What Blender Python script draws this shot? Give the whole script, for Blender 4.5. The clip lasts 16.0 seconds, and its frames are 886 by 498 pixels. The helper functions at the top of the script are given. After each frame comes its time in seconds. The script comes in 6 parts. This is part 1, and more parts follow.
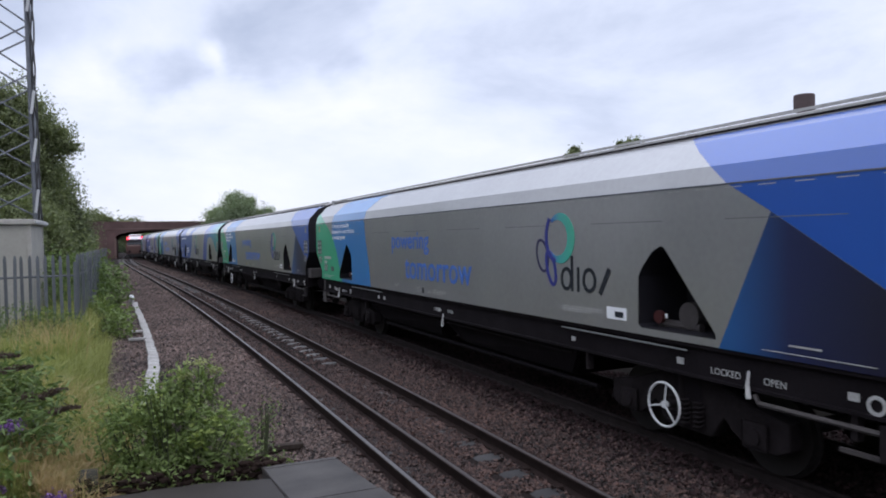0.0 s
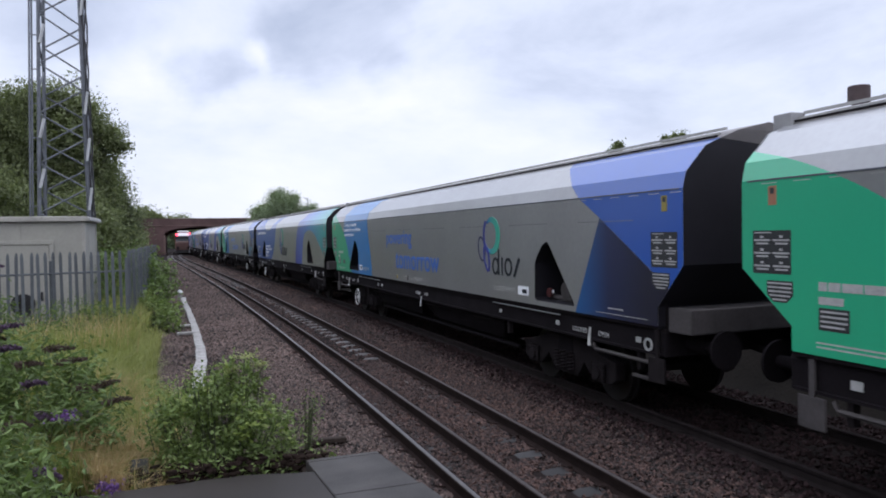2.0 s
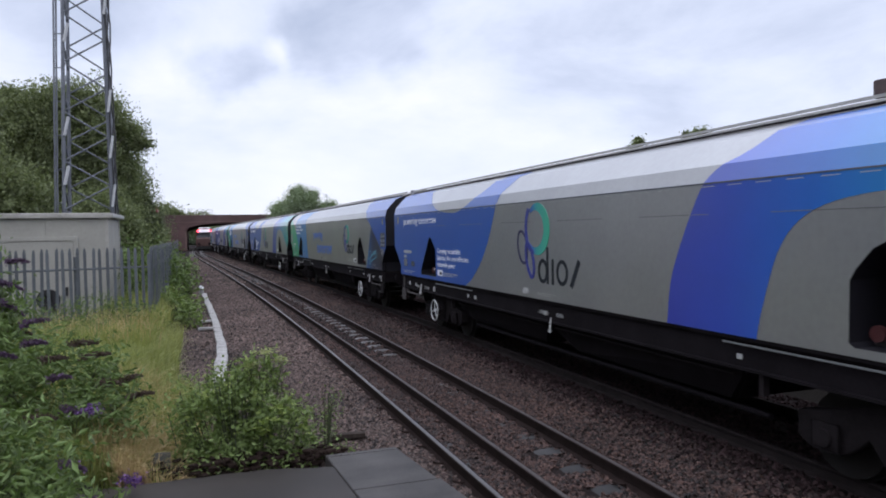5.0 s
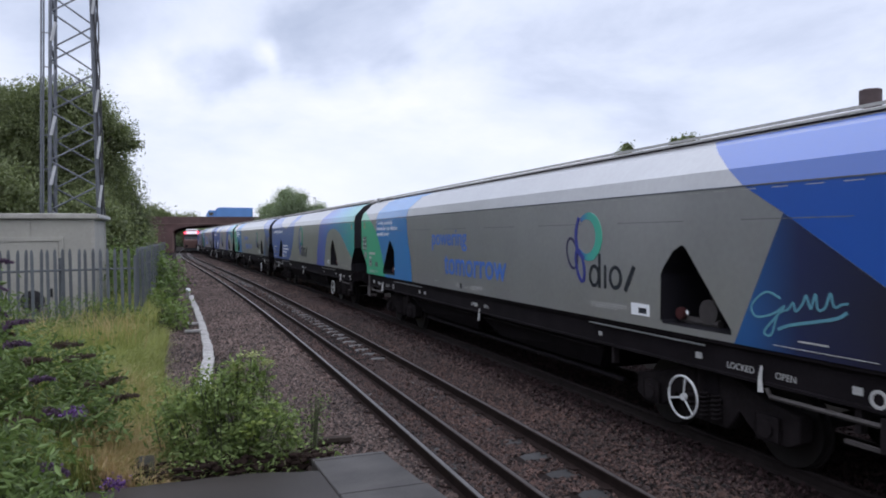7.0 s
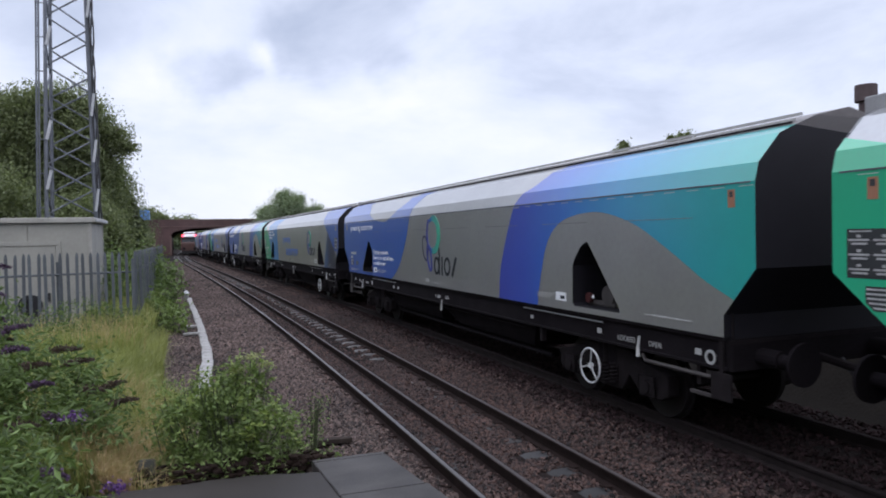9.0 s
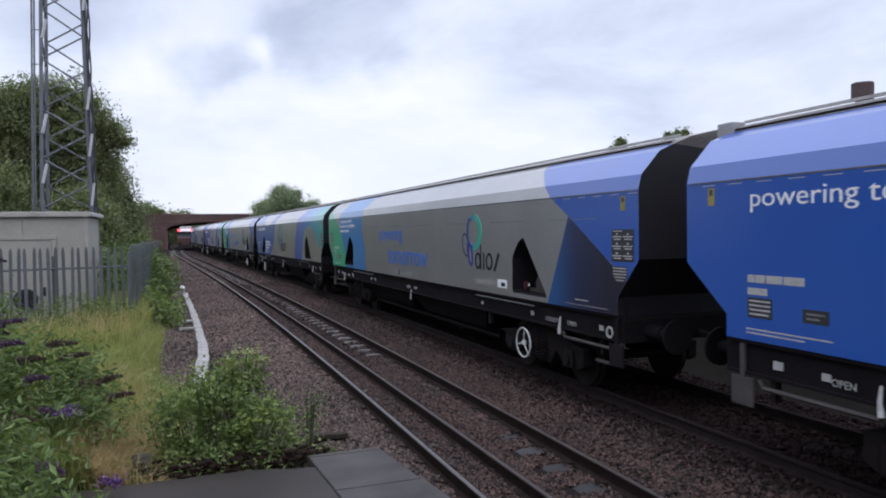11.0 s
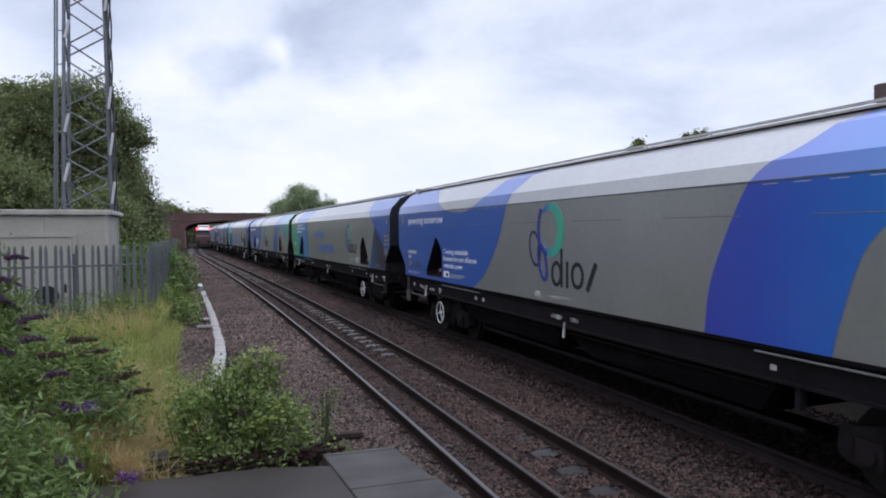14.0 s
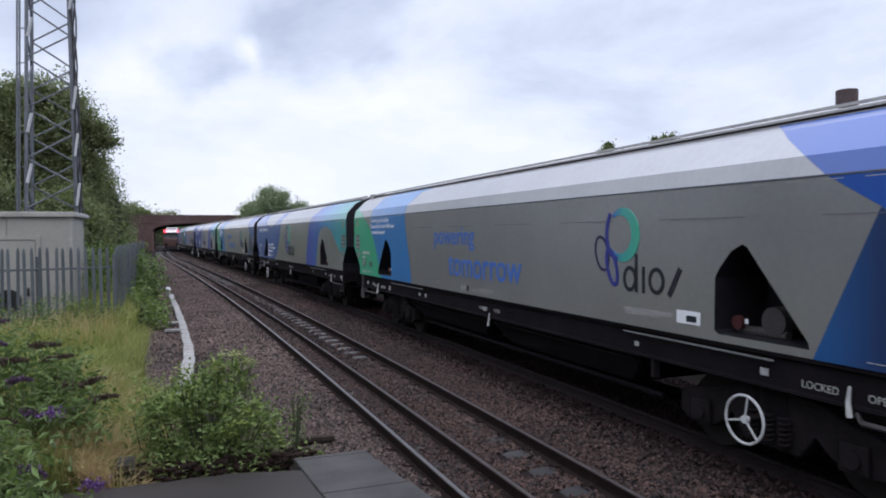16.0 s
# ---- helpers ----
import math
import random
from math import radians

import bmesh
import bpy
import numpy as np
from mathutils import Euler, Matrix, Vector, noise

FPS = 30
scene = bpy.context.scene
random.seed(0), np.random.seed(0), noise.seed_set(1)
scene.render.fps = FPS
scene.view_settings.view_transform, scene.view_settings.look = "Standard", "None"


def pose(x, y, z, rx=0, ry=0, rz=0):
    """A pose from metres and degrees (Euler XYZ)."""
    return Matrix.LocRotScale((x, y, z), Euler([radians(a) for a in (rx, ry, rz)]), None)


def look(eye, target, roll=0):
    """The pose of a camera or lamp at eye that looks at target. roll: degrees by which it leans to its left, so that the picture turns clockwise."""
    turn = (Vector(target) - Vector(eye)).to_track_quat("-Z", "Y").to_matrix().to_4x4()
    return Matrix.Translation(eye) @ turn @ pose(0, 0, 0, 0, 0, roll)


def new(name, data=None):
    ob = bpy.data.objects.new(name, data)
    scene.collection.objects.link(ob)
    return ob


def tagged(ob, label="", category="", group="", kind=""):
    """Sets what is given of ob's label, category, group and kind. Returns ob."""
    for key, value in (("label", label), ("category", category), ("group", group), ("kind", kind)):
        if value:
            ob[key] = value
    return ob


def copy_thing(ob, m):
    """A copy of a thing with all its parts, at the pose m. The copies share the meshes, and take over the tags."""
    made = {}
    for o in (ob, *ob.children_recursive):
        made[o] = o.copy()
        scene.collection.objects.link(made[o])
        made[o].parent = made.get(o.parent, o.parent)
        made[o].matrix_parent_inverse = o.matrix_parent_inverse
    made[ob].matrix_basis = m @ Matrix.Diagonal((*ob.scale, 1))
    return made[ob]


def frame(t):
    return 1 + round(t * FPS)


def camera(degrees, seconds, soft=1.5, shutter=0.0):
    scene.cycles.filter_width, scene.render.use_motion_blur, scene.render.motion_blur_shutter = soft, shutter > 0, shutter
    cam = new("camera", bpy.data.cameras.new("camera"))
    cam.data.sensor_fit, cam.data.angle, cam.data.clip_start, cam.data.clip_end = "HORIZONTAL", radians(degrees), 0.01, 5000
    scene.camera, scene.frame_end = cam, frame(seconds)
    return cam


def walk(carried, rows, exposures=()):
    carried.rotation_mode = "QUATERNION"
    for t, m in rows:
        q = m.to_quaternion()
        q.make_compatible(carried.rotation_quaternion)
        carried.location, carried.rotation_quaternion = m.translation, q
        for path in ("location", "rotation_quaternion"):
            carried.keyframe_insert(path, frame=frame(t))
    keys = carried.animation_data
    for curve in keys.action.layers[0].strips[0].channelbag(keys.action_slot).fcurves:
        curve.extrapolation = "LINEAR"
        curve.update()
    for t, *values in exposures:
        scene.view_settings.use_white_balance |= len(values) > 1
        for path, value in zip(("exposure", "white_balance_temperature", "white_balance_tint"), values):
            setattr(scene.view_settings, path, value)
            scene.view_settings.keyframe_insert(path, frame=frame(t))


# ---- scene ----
# World: x to the right of the line, y along it, z up from the rail top; metres.
EYE = (0.0, 0.0, 2.472)
LENS = 65.09
# seconds, heading, tilt, lean in degrees
PATH = [
    (0.0, -23.50, -0.93, 0.96), (0.5, -23.38, -1.03, 0.92), (1.0, -22.30, -1.11, 1.04), (1.5, -21.07, -1.12, 1.15),
    (2.0, -20.09, -1.17, 0.99), (2.5, -19.64, -1.30, 0.72), (3.0, -20.06, -1.43, 0.58), (3.5, -19.90, -1.46, 0.57),
    (4.0, -19.08, -1.50, 0.71), (4.5, -18.54, -1.47, 0.97), (7.0, -19.47, -1.11, 0.44), (7.5, -20.82, -1.14, 0.67),
    (8.0, -21.38, -1.15, 1.05), (8.5, -20.61, -1.16, 1.17), (9.0, -19.65, -1.13, 1.10), (11.5, -20.14, -1.51, 0.68),
    (12.0, -20.51, -1.50, 0.74), (12.5, -20.24, -1.45, 0.66), (13.0, -19.68, -1.42, 0.64), (13.5, -19.00, -1.42, 0.57),
    (14.0, -18.59, -1.43, 0.44), (14.5, -18.59, -1.43, 0.41), (15.0, -19.14, -1.38, 0.31), (15.5, -20.02, -1.30, 0.33),
    (16.0, -20.91, -1.26, 0.47)]
cam = camera(LENS, 16.0, soft=1.9, shutter=0.08)
walk(cam, [(t, pose(*EYE, 90 + p, r, w)) for t, w, p, r in PATH], exposures=[(0, 0.13, 6120, 16), (16, 0.13, 6120, 16)])

# ---- world and light ----
world = bpy.data.worlds.new("overcast_sky")
scene.world = world
world.use_nodes = True
wn = world.node_tree.nodes
wl = world.node_tree.links
bg = wn["Background"]
sky = wn.new("ShaderNodeTexSky")
sky.sky_type = "NISHITA"
sky.sun_disc = False
sky.sun_elevation = radians(48)
sky.sun_rotation = radians(200)
geo = wn.new("ShaderNodeTexCoord")
squash = wn.new("ShaderNodeMapping")
squash.inputs["Scale"].default_value = (1.0, 1.0, 2.2)
squash.inputs["Location"].default_value = (0.9, 0.4, 0.55)
big = wn.new("ShaderNodeTexNoise")
big.inputs["Scale"].default_value = 3.2
big.inputs["Detail"].default_value = 7
big.inputs["Roughness"].default_value = 0.58
big.inputs["Distortion"].default_value = 0.3
wl.new(geo.outputs["Generated"], squash.inputs["Vector"])
wl.new(squash.outputs["Vector"], big.inputs["Vector"])
# edges of the cloud masses curl with a finer noise
curl = wn.new("ShaderNodeTexNoise")
curl.inputs["Scale"].default_value = 7.0
curl.inputs["Detail"].default_value = 4
wl.new(geo.outputs["Generated"], curl.inputs["Vector"])
centred = wn.new("ShaderNodeVectorMath")
centred.operation = "SUBTRACT"
centred.inputs[1].default_value = (0.5, 0.5, 0.5)
wl.new(curl.outputs["Color"], centred.inputs[0])
warp = wn.new("ShaderNodeVectorMath")
warp.operation = "MULTIPLY_ADD"
warp.inputs[1].default_value = (0.22, 0.22, 0.14)
wl.new(centred.outputs[0], warp.inputs[0])
wl.new(geo.outputs["Generated"], warp.inputs[2])


def cloud_mass(value, towards, wide, tall, amount, core=0.25):
    """Lighten or thicken the cloud round one direction; returns the changed value."""
    off = wn.new("ShaderNodeVectorMath")
    off.operation = "SUBTRACT"
    off.inputs[1].default_value = towards
    size = wn.new("ShaderNodeVectorMath")
    size.operation = "MULTIPLY"
    size.inputs[1].default_value = (1 / wide, 1 / wide, 1 / tall)
    span = wn.new("ShaderNodeVectorMath")
    span.operation = "LENGTH"
    soft = wn.new("ShaderNodeMapRange")
    soft.interpolation_type = "SMOOTHSTEP"
    soft.inputs["From Min"].default_value = core
    soft.inputs["From Max"].default_value = 1.0
    soft.inputs["To Min"].default_value = amount
    soft.inputs["To Max"].default_value = 0.0
    total = wn.new("ShaderNodeMath")
    total.operation = "ADD"
    wl.new(warp.outputs[0], off.inputs[0])
    wl.new(off.outputs[0], size.inputs[0])
    wl.new(size.outputs[0], span.inputs[0])
    wl.new(span.outputs["Value"], soft.inputs["Value"])
    wl.new(soft.outputs["Result"], total.inputs[0])
    wl.new(value, total.inputs[1])
    return total.outputs[0]


calm = wn.new("ShaderNodeMapRange")
calm.inputs["From Min"].default_value = 0.3
calm.inputs["From Max"].default_value = 0.7
calm.inputs["To Min"].default_value = 0.44
calm.inputs["To Max"].default_value = 0.62
wl.new(big.outputs["Fac"], calm.inputs["Value"])
cover = calm.outputs["Result"]
cover = cloud_mass(cover, (0.20, 0.94, 0.275), 0.18, 0.105, -0.13, 0.35)
cover = cloud_mass(cover, (0.03, 0.976, 0.21), 0.085, 0.06, -0.10, 0.35)
cover = cloud_mass(cover, (-0.17, 0.95, 0.27), 0.14, 0.10, -0.05)
cover = cloud_mass(cover, (-0.06, 0.976, 0.195), 0.11, 0.075, 0.07)
cover = cloud_mass(cover, (0.085, 0.975, 0.235), 0.055, 0.045, 0.13)
cover = cloud_mass(cover, (0.305, 0.926, 0.205), 0.14, 0.06, 0.06)
cover = cloud_mass(cover, (0.62, 0.76, 0.24), 0.34, 0.12, -0.045)
cloud = wn.new("ShaderNodeValToRGB")
cloud.color_ramp.elements[0].position = 0.36
cloud.color_ramp.elements[0].color = (0.42, 0.48, 0.585, 1)
cloud.color_ramp.elements[1].position = 0.63
cloud.color_ramp.elements[1].color = (0.87, 0.885, 0.91, 1)
mid = cloud.color_ramp.elements.new(0.50)
mid.color = (0.68, 0.735, 0.825, 1)
wl.new(cover, cloud.inputs["Fac"])
rise = wn.new("ShaderNodeSeparateXYZ")
low = wn.new("ShaderNodeMapRange")
low.inputs["From Min"].default_value = 0.0
low.inputs["From Max"].default_value = 0.16
low.inputs["To Min"].default_value = 0.6
low.inputs["To Max"].default_value = 0.0
haze = wn.new("ShaderNodeMix")
haze.data_type = "RGBA"
haze.inputs["B"].default_value = (0.88, 0.895, 0.915, 1)
thin = wn.new("ShaderNodeMix")
thin.data_type = "RGBA"
thin.inputs["Factor"].default_value = 0.94
dim = wn.new("ShaderNodeMix")
dim.data_type = "RGBA"
dim.blend_type = "MULTIPLY"
dim.inputs["Factor"].default_value = 1.0
dim.inputs["B"].default_value = (0.1, 0.1, 0.1, 1)
wl.new(geo.outputs["Generated"], rise.inputs["Vector"])
wl.new(rise.outputs["Z"], low.inputs["Value"])
wl.new(low.outputs["Result"], haze.inputs["Factor"])
wl.new(cloud.outputs["Color"], haze.inputs["A"])
wl.new(sky.outputs["Color"], dim.inputs["A"])
wl.new(dim.outputs["Result"], thin.inputs["A"])
wl.new(haze.outputs["Result"], thin.inputs["B"])
# an overcast sky grows brighter towards the zenith
high = wn.new("ShaderNodeMapRange")
high.inputs["From Min"].default_value = 0.45
high.inputs["From Max"].default_value = 0.95
high.inputs["To Min"].default_value = 1.1
high.inputs["To Max"].default_value = 2.3
wl.new(rise.outputs["Z"], high.inputs["Value"])
wl.new(thin.outputs["Result"], bg.inputs["Color"])
wl.new(high.outputs["Result"], bg.inputs["Strength"])
sun = new("sun", bpy.data.lights.new("sun", "SUN"))
sun.data.energy = 0.7
sun.data.angle = radians(70)
sun.data.color = (1.0, 0.96, 0.9)
sun.matrix_world = look((0, 0, 40), (8, 18, 0))

# ---- helpers for shapes ----
def mat(name, color, rough=0.7, metal=0.0, var=0.15, scale=3.0, bump=0.15, fine=60.0, depth=0.01, islands=0.0, objects=0.0, spec=0.5, coat=0.0):
    m = bpy.data.materials.new(name)
    m.use_nodes = True
    n, l = m.node_tree.nodes, m.node_tree.links
    b = n["Principled BSDF"]
    b.inputs["Roughness"].default_value = rough
    b.inputs["Metallic"].default_value = metal
    b.inputs["Specular IOR Level"].default_value = spec
    b.inputs["Coat Weight"].default_value = coat
    b.inputs["Coat IOR"].default_value = 1.75
    b.inputs["Coat Roughness"].default_value = 0.22
    tc = n.new("ShaderNodeTexCoord")
    n1 = n.new("ShaderNodeTexNoise")
    n1.inputs["Scale"].default_value = scale
    n1.inputs["Detail"].default_value = 5
    n2 = n.new("ShaderNodeTexNoise")
    n2.inputs["Scale"].default_value = fine
    n2.inputs["Detail"].default_value = 3
    l.new(tc.outputs["Object"], n1.inputs["Vector"])
    l.new(tc.outputs["Object"], n2.inputs["Vector"])
    add = n.new("ShaderNodeMath")
    add.operation = "MULTIPLY_ADD"
    add.inputs[1].default_value = 0.6
    l.new(n1.outputs["Fac"], add.inputs[0])
    half = n.new("ShaderNodeMath")
    half.operation = "MULTIPLY"
    half.inputs[1].default_value = 0.4
    l.new(n2.outputs["Fac"], half.inputs[0])
    l.new(half.outputs[0], add.inputs[2])
    src = add.outputs[0]
    ramp = n.new("ShaderNodeMapRange")
    ramp.inputs["From Min"].default_value = 0.3
    ramp.inputs["From Max"].default_value = 0.7
    ramp.inputs["To Min"].default_value = 1 - var
    ramp.inputs["To Max"].default_value = 1 + var
    l.new(src, ramp.inputs["Value"])
    out = ramp.outputs["Result"]
    for amount, node, sock in ((islands, "ShaderNodeNewGeometry", "Random Per Island"), (objects, "ShaderNodeObjectInfo", "Random")):
        if amount:
            g = n.new(node)
            r = n.new("ShaderNodeMapRange")
            r.inputs["To Min"].default_value = 1 - amount
            r.inputs["To Max"].default_value = 1 + amount
            l.new(g.outputs[sock], r.inputs["Value"])
            mu = n.new("ShaderNodeMath")
            mu.operation = "MULTIPLY"
            l.new(out, mu.inputs[0])
            l.new(r.outputs["Result"], mu.inputs[1])
            out = mu.outputs[0]
    mix = n.new("ShaderNodeVectorMath")
    mix.operation = "SCALE"
    mix.inputs[0].default_value = color[:3]
    l.new(out, mix.inputs["Scale"])
    l.new(mix.outputs["Vector"], b.inputs["Base Color"])
    if bump:
        bp = n.new("ShaderNodeBump")
        bp.inputs["Strength"].default_value = bump
        bp.inputs["Distance"].default_value = depth
        l.new(src, bp.inputs["Height"])
        l.new(bp.outputs["Normal"], b.inputs["Normal"])
    return m


def fade(name, stops, a, b, rough=0.4, coat=1.0):
    """Paint whose colour runs along the wagon from local y = a to y = b."""
    m = mat(name, (1, 1, 1), rough, var=0.05, bump=0.02, coat=coat)
    n, l = m.node_tree.nodes, m.node_tree.links
    tc = n.new("ShaderNodeTexCoord")
    sp = n.new("ShaderNodeSeparateXYZ")
    mr = n.new("ShaderNodeMapRange")
    mr.inputs["From Min"].default_value = a
    mr.inputs["From Max"].default_value = b
    rp = n.new("ShaderNodeValToRGB")
    rp.color_ramp.elements[0].color = (*stops[0][1], 1)
    rp.color_ramp.elements[0].position = stops[0][0]
    rp.color_ramp.elements[1].color = (*stops[-1][1], 1)
    rp.color_ramp.elements[1].position = stops[-1][0]
    for at, c in stops[1:-1]:
        rp.color_ramp.elements.new(at).color = (*c, 1)
    l.new(tc.outputs["Object"], sp.inputs[0])
    l.new(sp.outputs["Y"], mr.inputs["Value"])
    l.new(mr.outputs["Result"], rp.inputs["Fac"])
    sc = [k for k in n if k.type == "VECT_MATH"][0]
    l.new(rp.outputs["Color"], sc.inputs[0])
    return m


def leafy(name, color, var=0.35, back=(0.3, 0.4, 0.1)):
    """Leaves and blades: colour differs leaf by leaf, and some light passes through."""
    m = mat(name, color, 0.55, var=0.2, scale=1.2, bump=0.0, islands=var, spec=0.3)
    n, l = m.node_tree.nodes, m.node_tree.links
    t = n.new("ShaderNodeBsdfTranslucent")
    t.inputs["Color"].default_value = (color[0] * 1.4, color[1] * 1.5, color[2] * 0.9, 1)
    mx = n.new("ShaderNodeMixShader")
    mx.inputs["Fac"].default_value = 0.3
    l.new(n["Principled BSDF"].outputs[0], mx.inputs[1])
    l.new(t.outputs[0], mx.inputs[2])
    l.new(mx.outputs[0], n["Material Output"].inputs["Surface"])
    return m


def part(name, bm, material, parent=None, label="", smooth=False):
    """Link a bmesh as one mesh object, under a thing or a part if one is given."""
    me = bpy.data.meshes.new(name)
    if smooth:
        for f in bm.faces:
            f.smooth = True
    bm.to_mesh(me)
    bm.free()
    me.materials.append(material)
    ob = new(name, me)
    if parent is not None:
        ob.parent = parent
    return tagged(ob, label)


def raw(name, verts, faces, material, parent=None, label="", smooth=False):
    me = bpy.data.meshes.new(name)
    me.from_pydata(verts if isinstance(verts, list) else verts.tolist(), [], faces if isinstance(faces, list) else faces.tolist())
    me.materials.append(material)
    if smooth:
        me.polygons.foreach_set("use_smooth", [True] * len(me.polygons))
    ob = new(name, me)
    if parent is not None:
        ob.parent = parent
    return tagged(ob, label)


def thing(name, m, label, category, group="", kind=""):
    ob = new(name)
    ob.empty_display_size = 0.2
    ob.matrix_world = m
    return tagged(ob, label, category, group, kind)


def box(bm, lo, hi, bevel=0.0):
    r = bmesh.ops.create_cube(bm, size=1.0)
    c = [(a + b) / 2 for a, b in zip(lo, hi)]
    d = [abs(b - a) for a, b in zip(lo, hi)]
    for v in r["verts"]:
        v.co = Vector([c[i] + v.co[i] * d[i] for i in range(3)])
    if bevel:
        es = list({e for v in r["verts"] for e in v.link_edges})
        bmesh.ops.bevel(bm, geom=es, offset=bevel, segments=2, affect="EDGES", profile=0.6)
    return bm


def boxes(*pairs, bevel=0.0):
    bm = bmesh.new()
    for lo, hi in pairs:
        box(bm, lo, hi, bevel)
    return bm


def tube(bm, points, radius, sides=8, closed=False, end=None):
    """A round bar through the points; the radius may run to `end`."""
    pts = [Vector(p) for p in points]
    rings = []
    n = len(pts)
    for i, p in enumerate(pts):
        a = pts[(i - 1) % n] if closed or i else pts[0]
        b = pts[(i + 1) % n] if closed or i < n - 1 else pts[-1]
        d = (b - a).normalized()
        side = d.cross(Vector((0, 0, 1)) if abs(d.z) < 0.95 else Vector((1, 0, 0))).normalized()
        up = side.cross(d)
        r = radius if end is None else radius + (end - radius) * i / max(1, n - 1)
        rings.append([bm.verts.new(p + (side * math.cos(k * math.tau / sides) + up * math.sin(k * math.tau / sides)) * r) for k in range(sides)])
    for i in range(n if closed else n - 1):
        q, w = rings[i], rings[(i + 1) % n]
        for k in range(sides):
            bm.faces.new((q[k], q[(k + 1) % sides], w[(k + 1) % sides], w[k]))
    if not closed:
        bm.faces.new(rings[0][::-1])
        bm.faces.new(rings[-1])
    return bm


def disc(bm, centre, radius, thick, axis="x", sides=24, hole=0.0):
    """A wheel or plate of that thickness about an axis."""
    c = Vector(centre)
    rings = []
    for rr in ((radius, hole) if hole else (radius,)):
        for h in (-thick / 2, thick / 2):
            ring = []
            for k in range(sides):
                a, b = rr * math.cos(k * math.tau / sides), rr * math.sin(k * math.tau / sides)
                p = {"x": (h, a, b), "y": (a, h, b), "z": (a, b, h)}[axis]
                ring.append(bm.verts.new(c + Vector(p)))
            rings.append(ring)
    for k in range(sides):
        j = (k + 1) % sides
        bm.faces.new((rings[0][k], rings[0][j], rings[1][j], rings[1][k]))
        if hole:
            bm.faces.new((rings[2][k], rings[3][k], rings[3][j], rings[2][j]))
            bm.faces.new((rings[0][k], rings[2][k], rings[2][j], rings[0][j]))
            bm.faces.new((rings[1][k], rings[1][j], rings[3][j], rings[3][k]))
    if not hole:
        bm.faces.new(rings[0][::-1])
        bm.faces.new(rings[1])
    bmesh.ops.recalc_face_normals(bm, faces=bm.faces)
    return bm


def prism(bm, outline, a, b, axis="x"):
    """An outline in two axes, pulled from a to b along the third."""
    put = {"x": lambda p, h: (h, p[0], p[1]), "y": lambda p, h: (p[0], h, p[1]), "z": lambda p, h: (p[0], p[1], h)}[axis]
    lo = [bm.verts.new(put(p, a)) for p in outline]
    hi = [bm.verts.new(put(p, b)) for p in outline]
    n = len(outline)
    fs = [bm.faces.new(lo[::-1]), bm.faces.new(hi)]
    for i in range(n):
        fs.append(bm.faces.new((lo[i], lo[(i + 1) % n], hi[(i + 1) % n], hi[i])))
    bmesh.ops.recalc_face_normals(bm, faces=fs)
    return bm


def words(name, text, size, m, material, parent, align="LEFT", wide=1.0, bold=0.0):
    """Lettering in the built-in font as a thin mesh, at the pose m in its thing's space."""
    cu = bpy.data.curves.new(name, "FONT")
    cu.body = text
    cu.size = size
    cu.extrude = 0.0015
    cu.offset = bold
    cu.align_x = align
    cu.resolution_u = 4
    tmp = bpy.data.objects.new("tmp", cu)
    scene.collection.objects.link(tmp)
    bpy.context.view_layer.update()
    me = bpy.data.meshes.new_from_object(tmp)
    bpy.data.objects.remove(tmp)
    me.materials.clear()
    me.materials.append(material)
    w = max(v.co.x for v in me.vertices) - min(v.co.x for v in me.vertices)
    if wide != 1.0:
        for v in me.vertices:
            v.co.x *= wide / w
    ob = new(name, me)
    ob.parent = parent
    ob.matrix_basis = m
    return ob


# ---- the line: both tracks follow one curve ----
NEAR, FAR = 3.283, 6.74   # centres of the near and the far track beside the camera


def bend(s):
    t = min(s, 129.0)
    return -0.000985 * t * t + 5.1e-6 * t ** 3 if s > -20 else -0.43 - 0.0455 * (s + 20) * -1


def slope(s):
    t = min(max(s, -20.0), 129.0)
    return -0.00197 * t + 15.3e-6 * t * t


def along(d, s, z=0.0):
    return (d + bend(s), s, z)


def sweep(bm, outline, offset, stations):
    """An outline in (across, up), drawn along the line at that distance from it."""
    prev = None
    for s in stations:
        x, y, _ = along(offset, s)
        h = slope(s)
        ring = [bm.verts.new((x + a, y - a * h, b)) for a, b in outline]
        if prev:
            for i in range(len(outline)):
                j = (i + 1) % len(outline)
                bm.faces.new((prev[i], prev[j], ring[j], ring[i]))
        else:
            bm.faces.new(ring[::-1])
        prev = ring
    bm.faces.new(prev)
    bmesh.ops.recalc_face_normals(bm, faces=bm.faces)
    return bm


STATIONS = [-30, -20, -10, -4, 0, 3, 6, 9, 12, 15, 18, 21, 25, 29, 33, 38, 43, 48, 54, 60, 68, 76, 84, 92, 100, 110, 120, 129, 150, 180, 220, 280]

